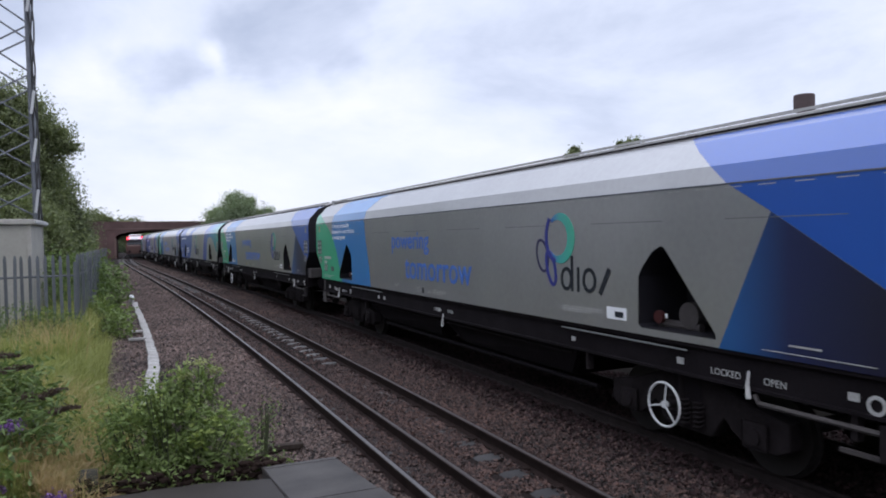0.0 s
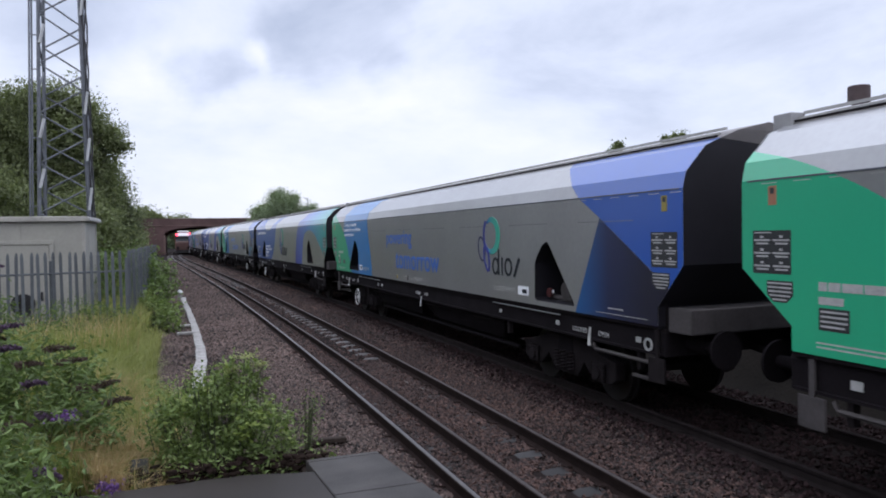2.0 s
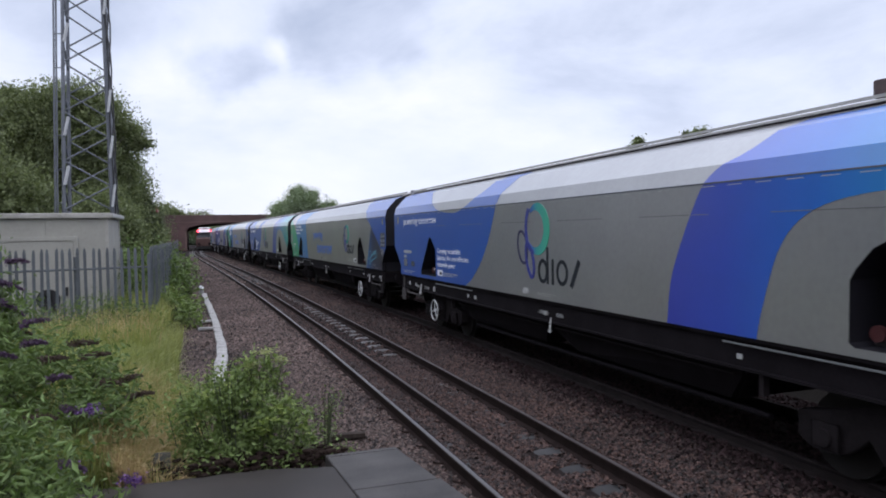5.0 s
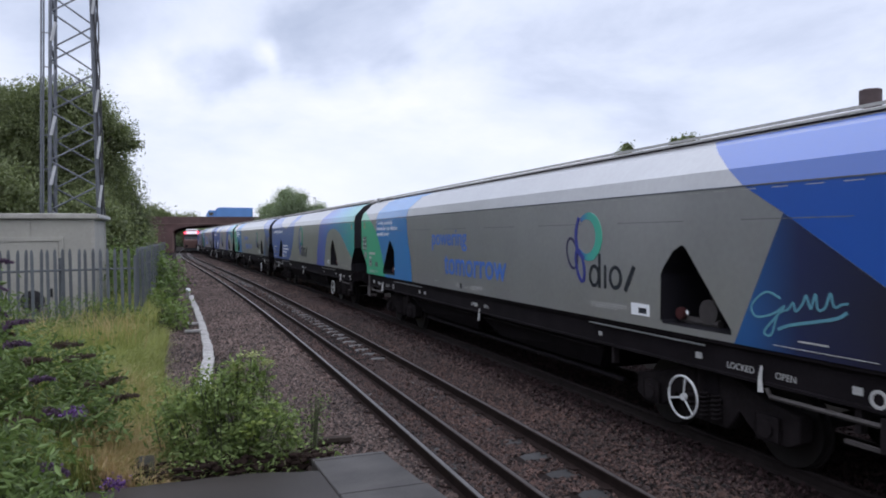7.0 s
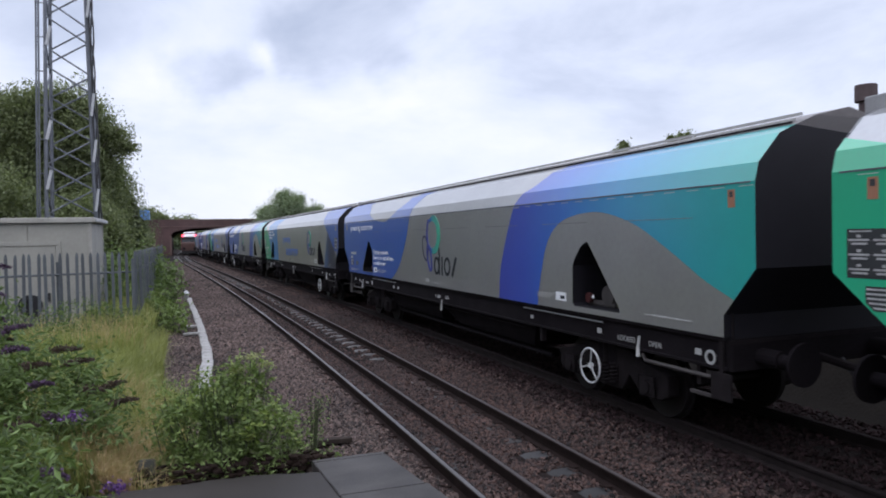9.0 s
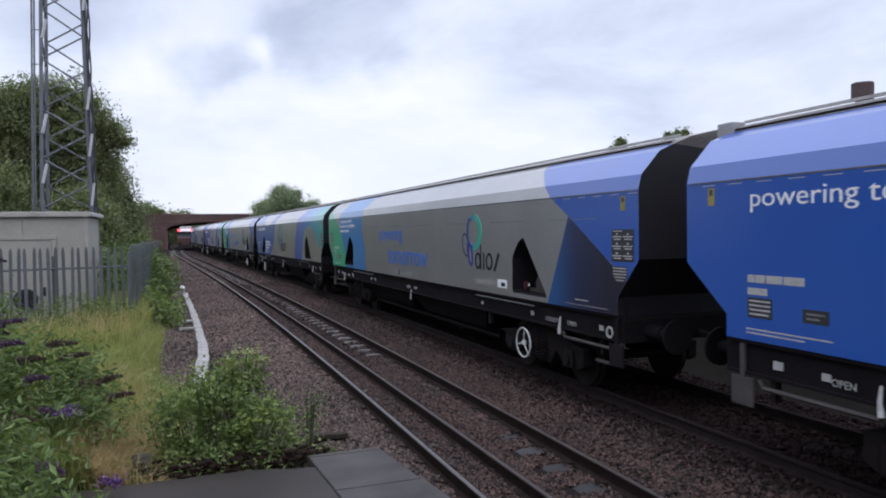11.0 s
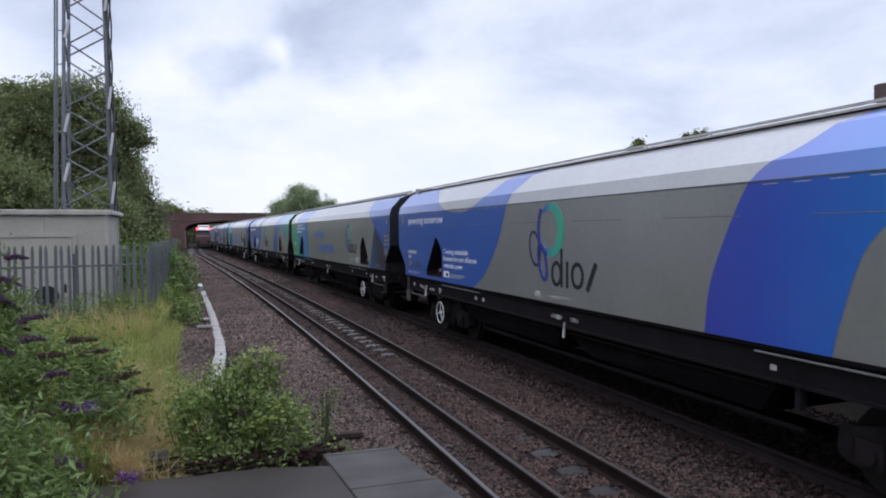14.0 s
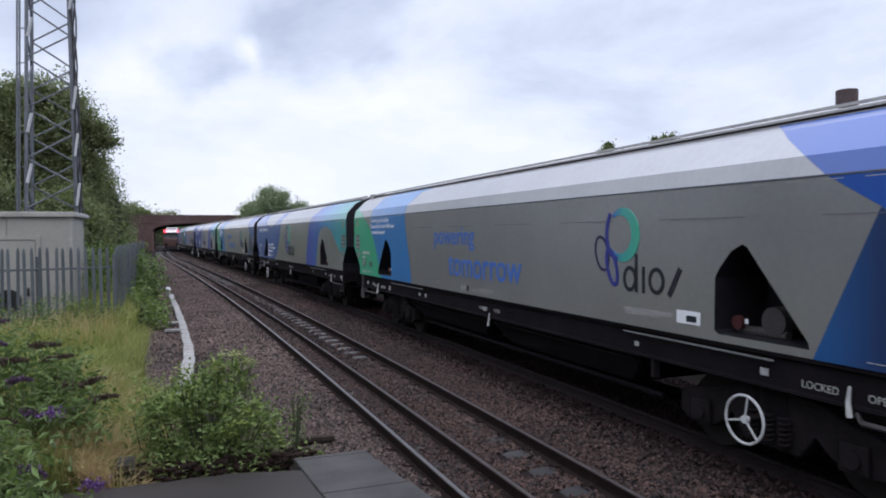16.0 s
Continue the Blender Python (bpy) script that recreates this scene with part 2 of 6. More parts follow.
# ---- materials ----
M_STONE = mat("ballast_stone", (0.041, 0.0225, 0.0178), 0.8, var=0.6, islands=0.95, scale=0.35, fine=25)
M_CESS = mat("pale_ballast_stone", (0.088, 0.061, 0.0515), 0.8, var=0.6, islands=0.9, scale=0.35, fine=25)
# paler copy for distant sleepers: grazing sky sheen put into the colour
M_SLEEPERL = mat("concrete_sleeper_painted_sheen", (0.09, 0.085, 0.083), 0.8, var=0.45, scale=4, fine=50, objects=0.25, bump=0.3)
# the train's shade is put into this stone colour, along with oil stains
M_OILSHADE = mat("oily_ballast_with_shade", (0.026, 0.0165, 0.0165), 0.95, var=0.4, islands=0.6, scale=1, fine=25, spec=0.12)
M_BED = mat("ballast_bed", (0.017, 0.0125, 0.0115), 0.95, spec=0.1, var=0.45, scale=8, fine=45, bump=0.9, depth=0.04)
M_SOIL = mat("soil", (0.013, 0.011, 0.009), 0.95, spec=0.1, var=0.4, scale=1.5, fine=20, bump=0.6, depth=0.05)
M_RUST = mat("rusty_rail_steel", (0.020, 0.0135, 0.012), 0.9, 0.0, spec=0.08, var=0.35, scale=6, bump=0.3)
# rail steel coloured dark to carry the shade under the train
M_SHADERAIL = mat("rail_steel_with_train_shade", (0.020, 0.0155, 0.0152), 0.9, spec=0.12, var=0.35, scale=6, bump=0.3)
M_WORN = mat("worn_rail_head", (0.13, 0.125, 0.122), 0.4, 0.6, var=0.25, scale=9, bump=0.03)
M_DULL = mat("dull_rail_head", (0.055, 0.045, 0.042), 0.55, 0.3, var=0.3, scale=9, bump=0.08)
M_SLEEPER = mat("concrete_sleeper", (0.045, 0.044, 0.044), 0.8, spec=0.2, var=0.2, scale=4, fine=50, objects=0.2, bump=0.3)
M_ASPHALT = mat("wet_asphalt", (0.026, 0.021, 0.0185), 0.6, spec=0.3, var=0.5, scale=1.1, fine=120, bump=0.35, depth=0.006)
M_COPING = mat("coping_stone", (0.047, 0.0425, 0.040), 0.6, spec=0.3, var=0.65, scale=3.0, fine=80, objects=0.15, bump=0.2, depth=0.006)
M_KERB = mat("white_painted_concrete", (0.30, 0.29, 0.275), 0.8, var=0.55, scale=5, fine=40, bump=0.3, objects=0.08)
M_DULLCON = mat("mossy_grey_concrete", (0.05, 0.05, 0.042), 0.85, var=0.35, scale=6, fine=40, bump=0.4)
M_BRICK = mat("weathered_red_brick", (0.098, 0.056, 0.052), 0.85, var=0.35, scale=0.8, fine=9, bump=0.3, objects=0.3)
M_MORTAR = mat("sooty_mortar", (0.13, 0.085, 0.075), 0.9, var=0.3, scale=0.6, fine=7, bump=0.3)
M_GALV = mat("galvanised_steel", (0.15, 0.16, 0.18), 0.6, 0.3, var=0.25, scale=3, fine=30, bump=0.08, objects=0.15)
M_FENCE = mat("weathered_galvanised_pale", (0.10, 0.11, 0.122), 0.6, 0.25, var=0.25, scale=3, fine=25, objects=0.2, bump=0.1)
M_CABLE = mat("black_cable", (0.02, 0.02, 0.022), 0.5)
M_TAPE = mat("white_cable_wrap", (0.5, 0.51, 0.52), 0.5)
M_HUT = mat("grey_green_cabin_panel", (0.335, 0.325, 0.285), 0.6, var=0.12, scale=1.2, fine=15, bump=0.05)
M_HUTROOF = mat("weathered_cabin_roof", (0.36, 0.345, 0.31), 0.75, var=0.25, scale=2, fine=20, bump=0.15)
M_DARK = mat("black_rubber", (0.018, 0.018, 0.02), 0.6)
M_GREEN = leafy("meadow_grass", (0.21, 0.232, 0.07))
M_GREEN2 = leafy("fresh_grass", (0.265, 0.28, 0.095))
M_STRAW = leafy("dry_grass", (0.42, 0.31, 0.17), 0.25)
M_LEAF = leafy("bush_leaf", (0.15, 0.205, 0.066), 0.45)
M_LEAFY = leafy("young_leaf", (0.22, 0.275, 0.075))
M_LEAFD = leafy("buddleia_leaf", (0.108, 0.155, 0.05), 0.6)
M_LEAFT = leafy("tree_leaf", (0.15, 0.175, 0.085), 0.7)
M_UMBEL = leafy("pale_umbel", (0.27, 0.30, 0.11), 0.3)
M_LEAFB = leafy("birch_leaf", (0.11, 0.13, 0.07), 0.4)
# leaf colour lightened and greyed to carry the haze of distance
M_LEAFF = leafy("hazy_far_leaf", (0.22, 0.27, 0.17), 0.4)
M_PURPLE = leafy("buddleia_flower", (0.10, 0.06, 0.115), 0.4)
M_BROWNF = leafy("withered_flower", (0.085, 0.058, 0.05), 0.4)
M_BARK = mat("bark", (0.08, 0.065, 0.05), 0.9, var=0.4, scale=6, fine=30, bump=0.7, depth=0.03)
M_STEM = mat("green_stem", (0.05, 0.06, 0.025), 0.7)
M_WOOD = mat("rotten_timber", (0.04, 0.031, 0.026), 0.9, spec=0.1, var=0.4, scale=5, fine=40, bump=0.5)
# soil colour kept near black to stand for the shade beneath the bush
M_SHADE_EARTH = mat("litter_with_bush_shade", (0.024, 0.0165, 0.0135), 0.95, spec=0.05, var=0.4, scale=7, bump=0.6)
# train
M_GREY = mat("grey_wagon_paint", (0.39, 0.395, 0.40), 0.36, 0.65, var=0.09, scale=0.9, fine=14, bump=0.02, coat=0.9)
M_ENDBOX = mat("pale_grey_end_box", (0.30, 0.30, 0.305), 0.6, var=0.2, scale=5, bump=0.1)
# the shade line of the shoulder seam is put into this dark colour
M_SEAM = mat("weld_seam_painted_shade", (0.11, 0.12, 0.14), 0.6, var=0.3, scale=8, spec=0.2)
M_ROOF = mat("dull_wagon_roof", (0.20, 0.185, 0.18), 0.5, 0.2, var=0.25, scale=1.2, fine=15, bump=0.06)
M_BLUE = mat("sky_blue_paint", (0.010, 0.19, 0.52), 0.4, var=0.06, scale=0.9, bump=0.02, coat=1.0)
M_ROYAL = mat("royal_blue_paint", (0.010, 0.085, 0.41), 0.4, var=0.06, scale=0.9, bump=0.02, coat=1.0)
M_GREENP = mat("green_paint", (0.014, 0.42, 0.22), 0.4, var=0.06, scale=0.9, bump=0.02, coat=1.0)
M_NAVY = fade("navy_paint", ((0, (0.008, 0.008, 0.03)), (0.55, (0.009, 0.016, 0.07)), (1, (0.012, 0.085, 0.26))), -8.4, -6.9, 0.4, 0.5)
M_TEAL = fade("blue_to_teal_paint", ((0, (0.011, 0.36, 0.30)), (0.16, (0.012, 0.33, 0.37)), (0.4, (0.013, 0.26, 0.50)), (0.64, (0.015, 0.135, 0.52)), (0.84, (0.024, 0.065, 0.44)), (1, (0.03, 0.048, 0.39))), -9.2, -3.0)
M_RING = fade("logo_ring_paint", ((0, (0.03, 0.40, 0.25)), (0.42, (0.03, 0.33, 0.30)), (0.62, (0.03, 0.13, 0.42)), (1, (0.05, 0.04, 0.25))), -0.40, 0.50, 0.5)
M_BLACK = mat("black_underframe", (0.0105, 0.0085, 0.0100), 0.9, 0.0, spec=0.1, var=0.35, scale=2.5, fine=25, bump=0.2)
M_END = mat("black_end_wall", (0.0125, 0.0118, 0.016), 0.6, spec=0.3, var=0.2)
M_GRIME = mat("dusty_running_gear", (0.0160, 0.0130, 0.0140), 0.9, 0.0, spec=0.12, var=0.4, scale=5, fine=30, bump=0.3)
M_DUSTY = mat("dusty_pale_grey_steel", (0.052, 0.046, 0.046), 0.8, var=0.35, scale=3, fine=25, bump=0.2)
M_DUST = mat("dusty_grey_steel", (0.048, 0.042, 0.041), 0.8, var=0.3, scale=4, fine=25, bump=0.2)
M_TREAD = mat("wheel_steel", (0.018, 0.0155, 0.0155), 0.6, 0.3, var=0.3, scale=5)
M_WHITE = mat("white_lettering", (0.80, 0.82, 0.84), 0.5, var=0.05, bump=0)
M_WHEELW = mat("dusty_white_wheel", (0.52, 0.53, 0.53), 0.6, var=0.25, scale=9, bump=0.05)
M_SCUFF = mat("scuffed_grey_paint", (0.16, 0.165, 0.165), 0.6, var=0.3, scale=12)
M_PALE = mat("dirty_white_paint", (0.40, 0.40, 0.39), 0.6, var=0.25, scale=12)
M_INK = mat("charcoal_lettering", (0.02, 0.024, 0.03), 0.7, bump=0, spec=0.2)
M_BIGTEXT = mat("blue_lettering", (0.06, 0.16, 0.50), 0.4, bump=0)
M_PURP = mat("indigo_logo_paint", (0.018, 0.016, 0.07), 0.45, bump=0)
M_VIOL = mat("violet_logo_paint", (0.03, 0.04, 0.24), 0.45, bump=0)
M_YELLOW = mat("yellow_paint", (0.30, 0.25, 0.07), 0.5)
M_ORANGE = mat("orange_label", (0.36, 0.17, 0.10), 0.5, bump=0)
M_SPRAY = mat("pale_spray_paint", (0.10, 0.28, 0.35), 0.6, bump=0)
M_VALVE = mat("faded_red_valve", (0.07, 0.018, 0.018), 0.6)
M_PLATE = mat("dark_notice_plate", (0.03, 0.032, 0.035), 0.5, bump=0)
M_LOCO = mat("loco_red_paint", (0.17, 0.022, 0.022), 0.4, var=0.15, bump=0.03)
# orange darkened so that it holds the shade of the bridge
M_LOCON = mat("loco_orange_with_bridge_shade", (0.075, 0.035, 0.028), 0.5, var=0.25)
M_GLASS = mat("dark_cab_glass", (0.01, 0.012, 0.015), 0.08, bump=0, spec=0.8)
M_LORRYR = mat("red_lorry_paint", (0.20, 0.028, 0.03), 0.45, var=0.2, scale=0.8)
M_LORRYB = mat("blue_lorry_sheet", (0.10, 0.24, 0.52), 0.5, var=0.15, scale=0.8)
M_FLUE = mat("rust_brown_flue", (0.085, 0.06, 0.06), 0.7, 0.2, var=0.25, scale=4)
M_LAMP = bpy.data.materials.new("red_lamp_glow")
M_LAMP.use_nodes = True
M_LAMP.node_tree.nodes["Principled BSDF"].inputs["Base Color"].default_value = (0.6, 0.02, 0.03, 1)
M_LAMP.node_tree.nodes["Principled BSDF"].inputs["Emission Color"].default_value = (1.0, 0.05, 0.08, 1)
M_LAMP.node_tree.nodes["Principled BSDF"].inputs["Emission Strength"].default_value = 6.0

# ---- ground, ballast, platform ----
rng = np.random.default_rng(7)


def land(x, y):
    """Height of the ground: the trackbed, and the overgrown bank on its near side."""
    if y > -30:
        x = x - bend(max(-20, min(y, 200)))
    if x > 0.45:
        # beyond x = 8.9 an added bank hides the bright ground behind the train
        base = -0.22 if x < 8.9 else -0.22 + min(2.2, (x - 8.9) * 1.1)
    else:
        dip = 0.38 * min(1.0, max(0.0, (y - 10) / 7)) * min(1.0, max(0.0, (36 - y) / 6))
        base = -0.12 + (0.62 - dip) * min(1.0, max(0.0, (0.1 - x) / 1.1)) ** 1.3
    return base + 0.03 * noise.noise(Vector((x * 0.9, y * 0.9, 0)))


xs = sorted(set([-900, -400, -180, -90, -50, -30, -20, -14, -10, -7.5] + [round(-6 + 0.25 * i, 2) for i in range(30)] + [2, 3.5, 5, 6.5, 8, 8.9, 9.4, 10, 10.9, 12, 14, 18, 25, 40, 70, 140, 300, 900]))
ys = sorted(set([-600, -200, -60, -30, -15, -8, -4] + [-2 + 0.5 * i for i in range(70)] + [35, 38, 42, 46, 50, 55, 60, 68, 76, 84, 92, 100, 110, 120, 130, 145, 165, 190, 230, 300, 450, 900, 2000]))
gv = [(x, y, land(x, y)) for y in ys for x in xs]
gf = [(j * len(xs) + i, j * len(xs) + i + 1, (j + 1) * len(xs) + i + 1, (j + 1) * len(xs) + i) for j in range(len(ys) - 1) for i in range(len(xs) - 1)]
ground = tagged(raw("ground", gv, gf, M_SOIL, smooth=True), "dark earthy ground with an overgrown bank beside the railway", "ground", kind="structure")

bm = bmesh.new()
bed = [(-2.9, -0.3), (-2.45, -0.19), (-0.95, -0.165), (-0.6, -0.185), (0.6, -0.185), (0.95, -0.165), (1.6, -0.12), (2.3, -0.16), (2.6, -0.165), (4.4, -0.165), (5.2, -0.19), (6.0, -0.5), (-2.9, -0.5)]
ballast = tagged(part("ballast", sweep(bm, bed, NEAR, STATIONS), M_BED), "brown-grey crushed stone ballast bed under two railway tracks", "ballast", kind="structure")


def bed_height(x):
    p = sorted(q for q in bed[:12])
    return float(np.interp(x, [q[0] for q in p], [q[1] for q in p]))


def stones(name, n, y0, y1, x0, x1, size, up, material=None, blend=0.0):
    """Loose stones lying on the bed, as one heap."""
    y = y0 + (y1 - y0) * rng.random(n) ** 1.0
    x = x0 + (x1 - x0) * rng.random(n)
    keep = np.ones(n, bool)
    if blend:
        keep &= rng.random(n) < np.clip((x1 - x) / blend, 0, 1)
    for r in (-0.7525, 0.7525, FAR - NEAR - 0.7525, FAR - NEAR + 0.7525):
        keep &= abs(x - r) > 0.07
    keep &= ~((y < 6.3) & (x < -1.42))
    on_sleeper = abs((y - 1.54 + 0.325) % 0.65 - 0.325) < 0.12
    keep &= ~(on_sleeper & (x > 0.22) & (x < 0.62) & (y < 8)) & ~((x > -0.10) & (x < 0.69) & (y > 14.0) & (on_sleeper | (rng.random(n) > 0.30))) & ~(on_sleeper & (x > -0.68) & (x < -0.24) & (y > 22))
    x, y = x[keep], y[keep]
    n = len(x)
    z = np.interp(x, [q[0] for q in sorted(bed[:12])], [q[1] for q in sorted(bed[:12])]) + up * rng.random(n)
    for i in np.nonzero(x < -2.5)[0]:
        z[i] = max(z[i], land(NEAR + x[i] + bend(y[i]), y[i]) + 0.005)
    oct_ = np.array([[1, 0, 0], [-1, 0, 0], [0, 1, 0], [0, -1, 0], [0, 0, 0.75], [0, 0, -0.75], ])
    s = size * (0.6 + 0.8 * rng.random((n, 1, 1)))
    v = oct_[None] * s * (0.7 + 0.6 * rng.random((n, 6, 3))) + 0.25 * size * rng.standard_normal((n, 6, 3)) * 0.5
    a = rng.random(n) * math.tau
    ca, sa = np.cos(a), np.sin(a)
    tilt = rng.random(n) * 1.2
    ct, st = np.cos(tilt), np.sin(tilt)
    vy = v[:, :, 1] * ct[:, None] - v[:, :, 2] * st[:, None]
    vz = v[:, :, 1] * st[:, None] + v[:, :, 2] * ct[:, None]
    vx = v[:, :, 0] * ca[:, None] - vy * sa[:, None]
    vy = v[:, :, 0] * sa[:, None] + vy * ca[:, None]
    cx = NEAR + x + np.array([bend(q) for q in y])
    w = np.stack([vx + cx[:, None], vy + y[:, None], vz + z[:, None]], -1).reshape(-1, 3)
    f = np.array([[0, 2, 4], [2, 1, 4], [1, 3, 4], [3, 0, 4], [2, 0, 5], [1, 2, 5], [3, 1, 5], [0, 3, 5]])
    f = (f[None] + 6 * np.arange(n)[:, None, None]).reshape(-1, 3)
    return raw(name, w, f, material or M_STONE)


tagged(stones("ballast_stones", 56000, 3.5, 15, -1.0, 2.35, 0.024, 0.026, blend=1.0), "loose brown and grey crushed stones between the rails", "stones", kind="stuff")
tagged(stones("ballast_stones", 42000, 3.5, 15, -3.7, -0.8, 0.024, 0.026, M_CESS), "paler crushed stones beside the near rail", "stones", kind="stuff")
tagged(stones("ballast_stones", 36000, 15, 38, -1.0, 2.45, 0.035, 0.03, blend=0.9), "loose brown and grey crushed stones between the rails", "stones", kind="stuff")
tagged(stones("ballast_stones", 30000, 15, 38, -3.8, -0.8, 0.035, 0.03, M_CESS), "paler crushed stones beside the near rail", "stones", kind="stuff")
tagged(stones("ballast_stones", 20000, 38, 90, -3.4, 2.0, 0.055, 0.03, M_CESS), "paler crushed stones beside the near rail", "stones", kind="stuff")

tagged(stones("ballast_stones", 16000, 30, 110, 0.7, 4.2, 0.06, 0.03), "loose brown and grey crushed stones between the tracks", "stones", kind="stuff")
# darker stones lie where the train's shade falls
tagged(stones("shade_dark_ballast_stones", 30000, 3.0, 30, 1.7, 5.6, 0.030, 0.03, M_OILSHADE), "oil-stained crushed stones, coloured darker for the shade under the train", "stones", kind="stuff")

# a ramp that falls from the platform, with stone coping along its edge
bm = bmesh.new()
prism(bm, [(-14, 0.905), (2.0, 0.905), (5.84, 0.494), (5.90, 0.46), (5.90, -0.3), (-14, -0.3)], -6.0, 0.94)
bmesh.ops.subdivide_edges(bm, edges=[e for e in bm.edges if all(v.co.y > 5.5 for v in e.verts) and abs(e.verts[0].co.x - e.verts[1].co.x) > 1], cuts=90)
for v in bm.verts:
    if v.co.y > 5.5:
        back = 0.22 if v.co.x < 0.4 else 0.22 * (0.94 - v.co.x) / 0.54
        back += 0.03 * noise.noise(Vector((v.co.x * 6, 0, 0))) + 0.02 * noise.noise(Vector((v.co.x * 19, 0, 0)))
        v.co.y += back
        v.co.z -= 0.107 * back if v.co.z > 0 else 0
platform = tagged(part("platform", bm, M_ASPHALT), "wet dark asphalt platform ramp with crumbling edge", "platform", kind="structure")


def ramp(y):
    return 0.905 if y < 2 else 0.905 - (y - 2) * 0.107


y = -6.0
k = 0
while y < 6.2:
    ln = 1.22
    e = min(y + ln - 0.005, 6.3)
    bm = bmesh.new()
    prism(bm, [(y, ramp(y) + 0.012), (e, ramp(e) + 0.012), (e, ramp(e) - 0.25), (y, ramp(y) - 0.25)], 0.945, 1.60 + 0.01 * (k % 3))
    bmesh.ops.bevel(bm, geom=bm.edges, offset=0.006, segments=2, affect="EDGES")
    part("coping_slab", bm, M_COPING, platform)
    y += ln
    k += 1
part("edge_wall", prism(bmesh.new(), [(-14, 0.62), (2, 0.62), (6.25, 0.17), (6.25, -0.3), (-14, -0.3)], 0.93, 1.5), M_MORTAR, platform)

# ---- tracks ----
RAIL = [(-0.07, -0.159), (-0.07, -0.148), (-0.012, -0.128), (-0.009, -0.045), (-0.035, -0.032), (-0.035, -0.006), (0.035, -0.006), (0.035, -0.032), (0.009, -0.045), (0.012, -0.128), (0.07, -0.148), (0.07, -0.159)]
HEAD = [(-0.024, -0.0055), (-0.019, 0.0), (0.019, 0.0), (0.024, -0.0055)]


def sleeper_mesh():
    bm = bmesh.new()
    prism(bm, [(-1.25, -0.36), (-1.25, -0.165), (-0.45, -0.165), (-0.35, -0.19), (0.35, -0.19), (0.45, -0.165), (1.25, -0.165), (1.25, -0.36)], -0.13, 0.13, "y")
    bmesh.ops.bevel(bm, geom=[e for e in bm.edges if e.verts[0].co.z > -0.2 and e.verts[1].co.z > -0.2], offset=0.02, segments=1, affect="EDGES")
    me = bpy.data.meshes.new("sleeper")
    bm.to_mesh(me)
    bm.free()
    me.materials.append(M_SLEEPER)
    return me


def clip_mesh():
    bm = bmesh.new()
    tube(bm, [(-0.05, -0.05, -0.15), (-0.03, 0.05, -0.12), (0.03, 0.05, -0.115), (0.05, -0.04, -0.125), (0.0, -0.06, -0.15)], 0.011, 5)
    me = bpy.data.meshes.new("rail_clip")
    bm.to_mesh(me)
    bm.free()
    me.materials.append(M_RUST)
    return me


SLEEPER, CLIP = sleeper_mesh(), clip_mesh()
PALE_SLEEPER = SLEEPER.copy()
PALE_SLEEPER.materials[0] = M_SLEEPERL


def track(offset, label, worn, first, steel):
    t = thing("railway_track", Matrix(), label, "railway track", "railway tracks", "structure")
    for side in (-0.7525, 0.7525):
        rail = part("rail", sweep(bmesh.new(), RAIL, offset + side, STATIONS), steel, t)
        part("rail_head", sweep(bmesh.new(), HEAD, offset + side, STATIONS), worn[side > 0], rail, "rail top polished by wheels")
    s = first
    while s < 128:
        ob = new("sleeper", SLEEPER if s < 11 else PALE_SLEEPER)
        ob.matrix_world = pose(*along(offset, s), 0, 0, -math.degrees(slope(s)))
        ob.parent = t
        if s < 16 and offset == NEAR:
            for side in (-0.7525, 0.7525):
                for q in (-0.1, 0.1):
                    c = new("rail_clip", CLIP)
                    c.parent = ob
                    c.matrix_basis = pose(side + q, 0, 0, 0, 0, 0 if q > 0 else 180)
        s += 0.65
    return t


near_track = track(NEAR, "railway track with polished near rail on concrete sleepers in ballast", (M_WORN, M_DULL), 1.54, M_RUST)
far_track = track(FAR, "railway track on concrete sleepers beneath the freight train", (M_SHADERAIL, M_SHADERAIL), 1.3, M_SHADERAIL)
bm = sweep(bmesh.new(), [(a, b - 0.012) for a, b in RAIL], NEAR - 0.17, [s for s in STATIONS if -12 < s < 121])
spare = tagged(part("spare_rail", bm, M_RUST), "rusty spare rail lying loose between the running rails", "rail")
part("rail_head", sweep(bmesh.new(), [(a, b - 0.012) for a, b in HEAD], NEAR - 0.17, [s for s in STATIONS if -12 < s < 121]), M_DULL, spare, "dull brown rail top")

# ---- hopper wagons ----
# On a wagon: u runs from the lower far corner of the body towards the near end, p up the side and round the shoulder.
W = 1.34
PROFILE = [(1.30, -W, 1.30), (2.97, -W, 2.97), (3.175, -W + 0.05, 3.165), (3.60, -W + 0.34, 3.475), (3.85, -W + 0.57, 3.57), (4.16, -W + 0.85, 3.68), (4.66, 0.0, 3.79)]
CENTRE = 8.75
TOP = 3.85


def skin(u, p, lift=0.0):
    """The point of the body's near side at (u, p), and lifted off it."""
    ps = [q[0] for q in PROFILE]
    x = float(np.interp(p, ps, [q[1] for q in PROFILE]))
    z = float(np.interp(p, ps, [q[2] for q in PROFILE]))
    i = min(max(int(np.searchsorted(ps, p)) - 1, 0), len(ps) - 2)
    dx, dz = PROFILE[i + 1][1] - PROFILE[i][1], PROFILE[i + 1][2] - PROFILE[i][2]
    d = math.hypot(dx, dz)
    return Vector((x - lift * dz / d, CENTRE - u, z + lift * dx / d))


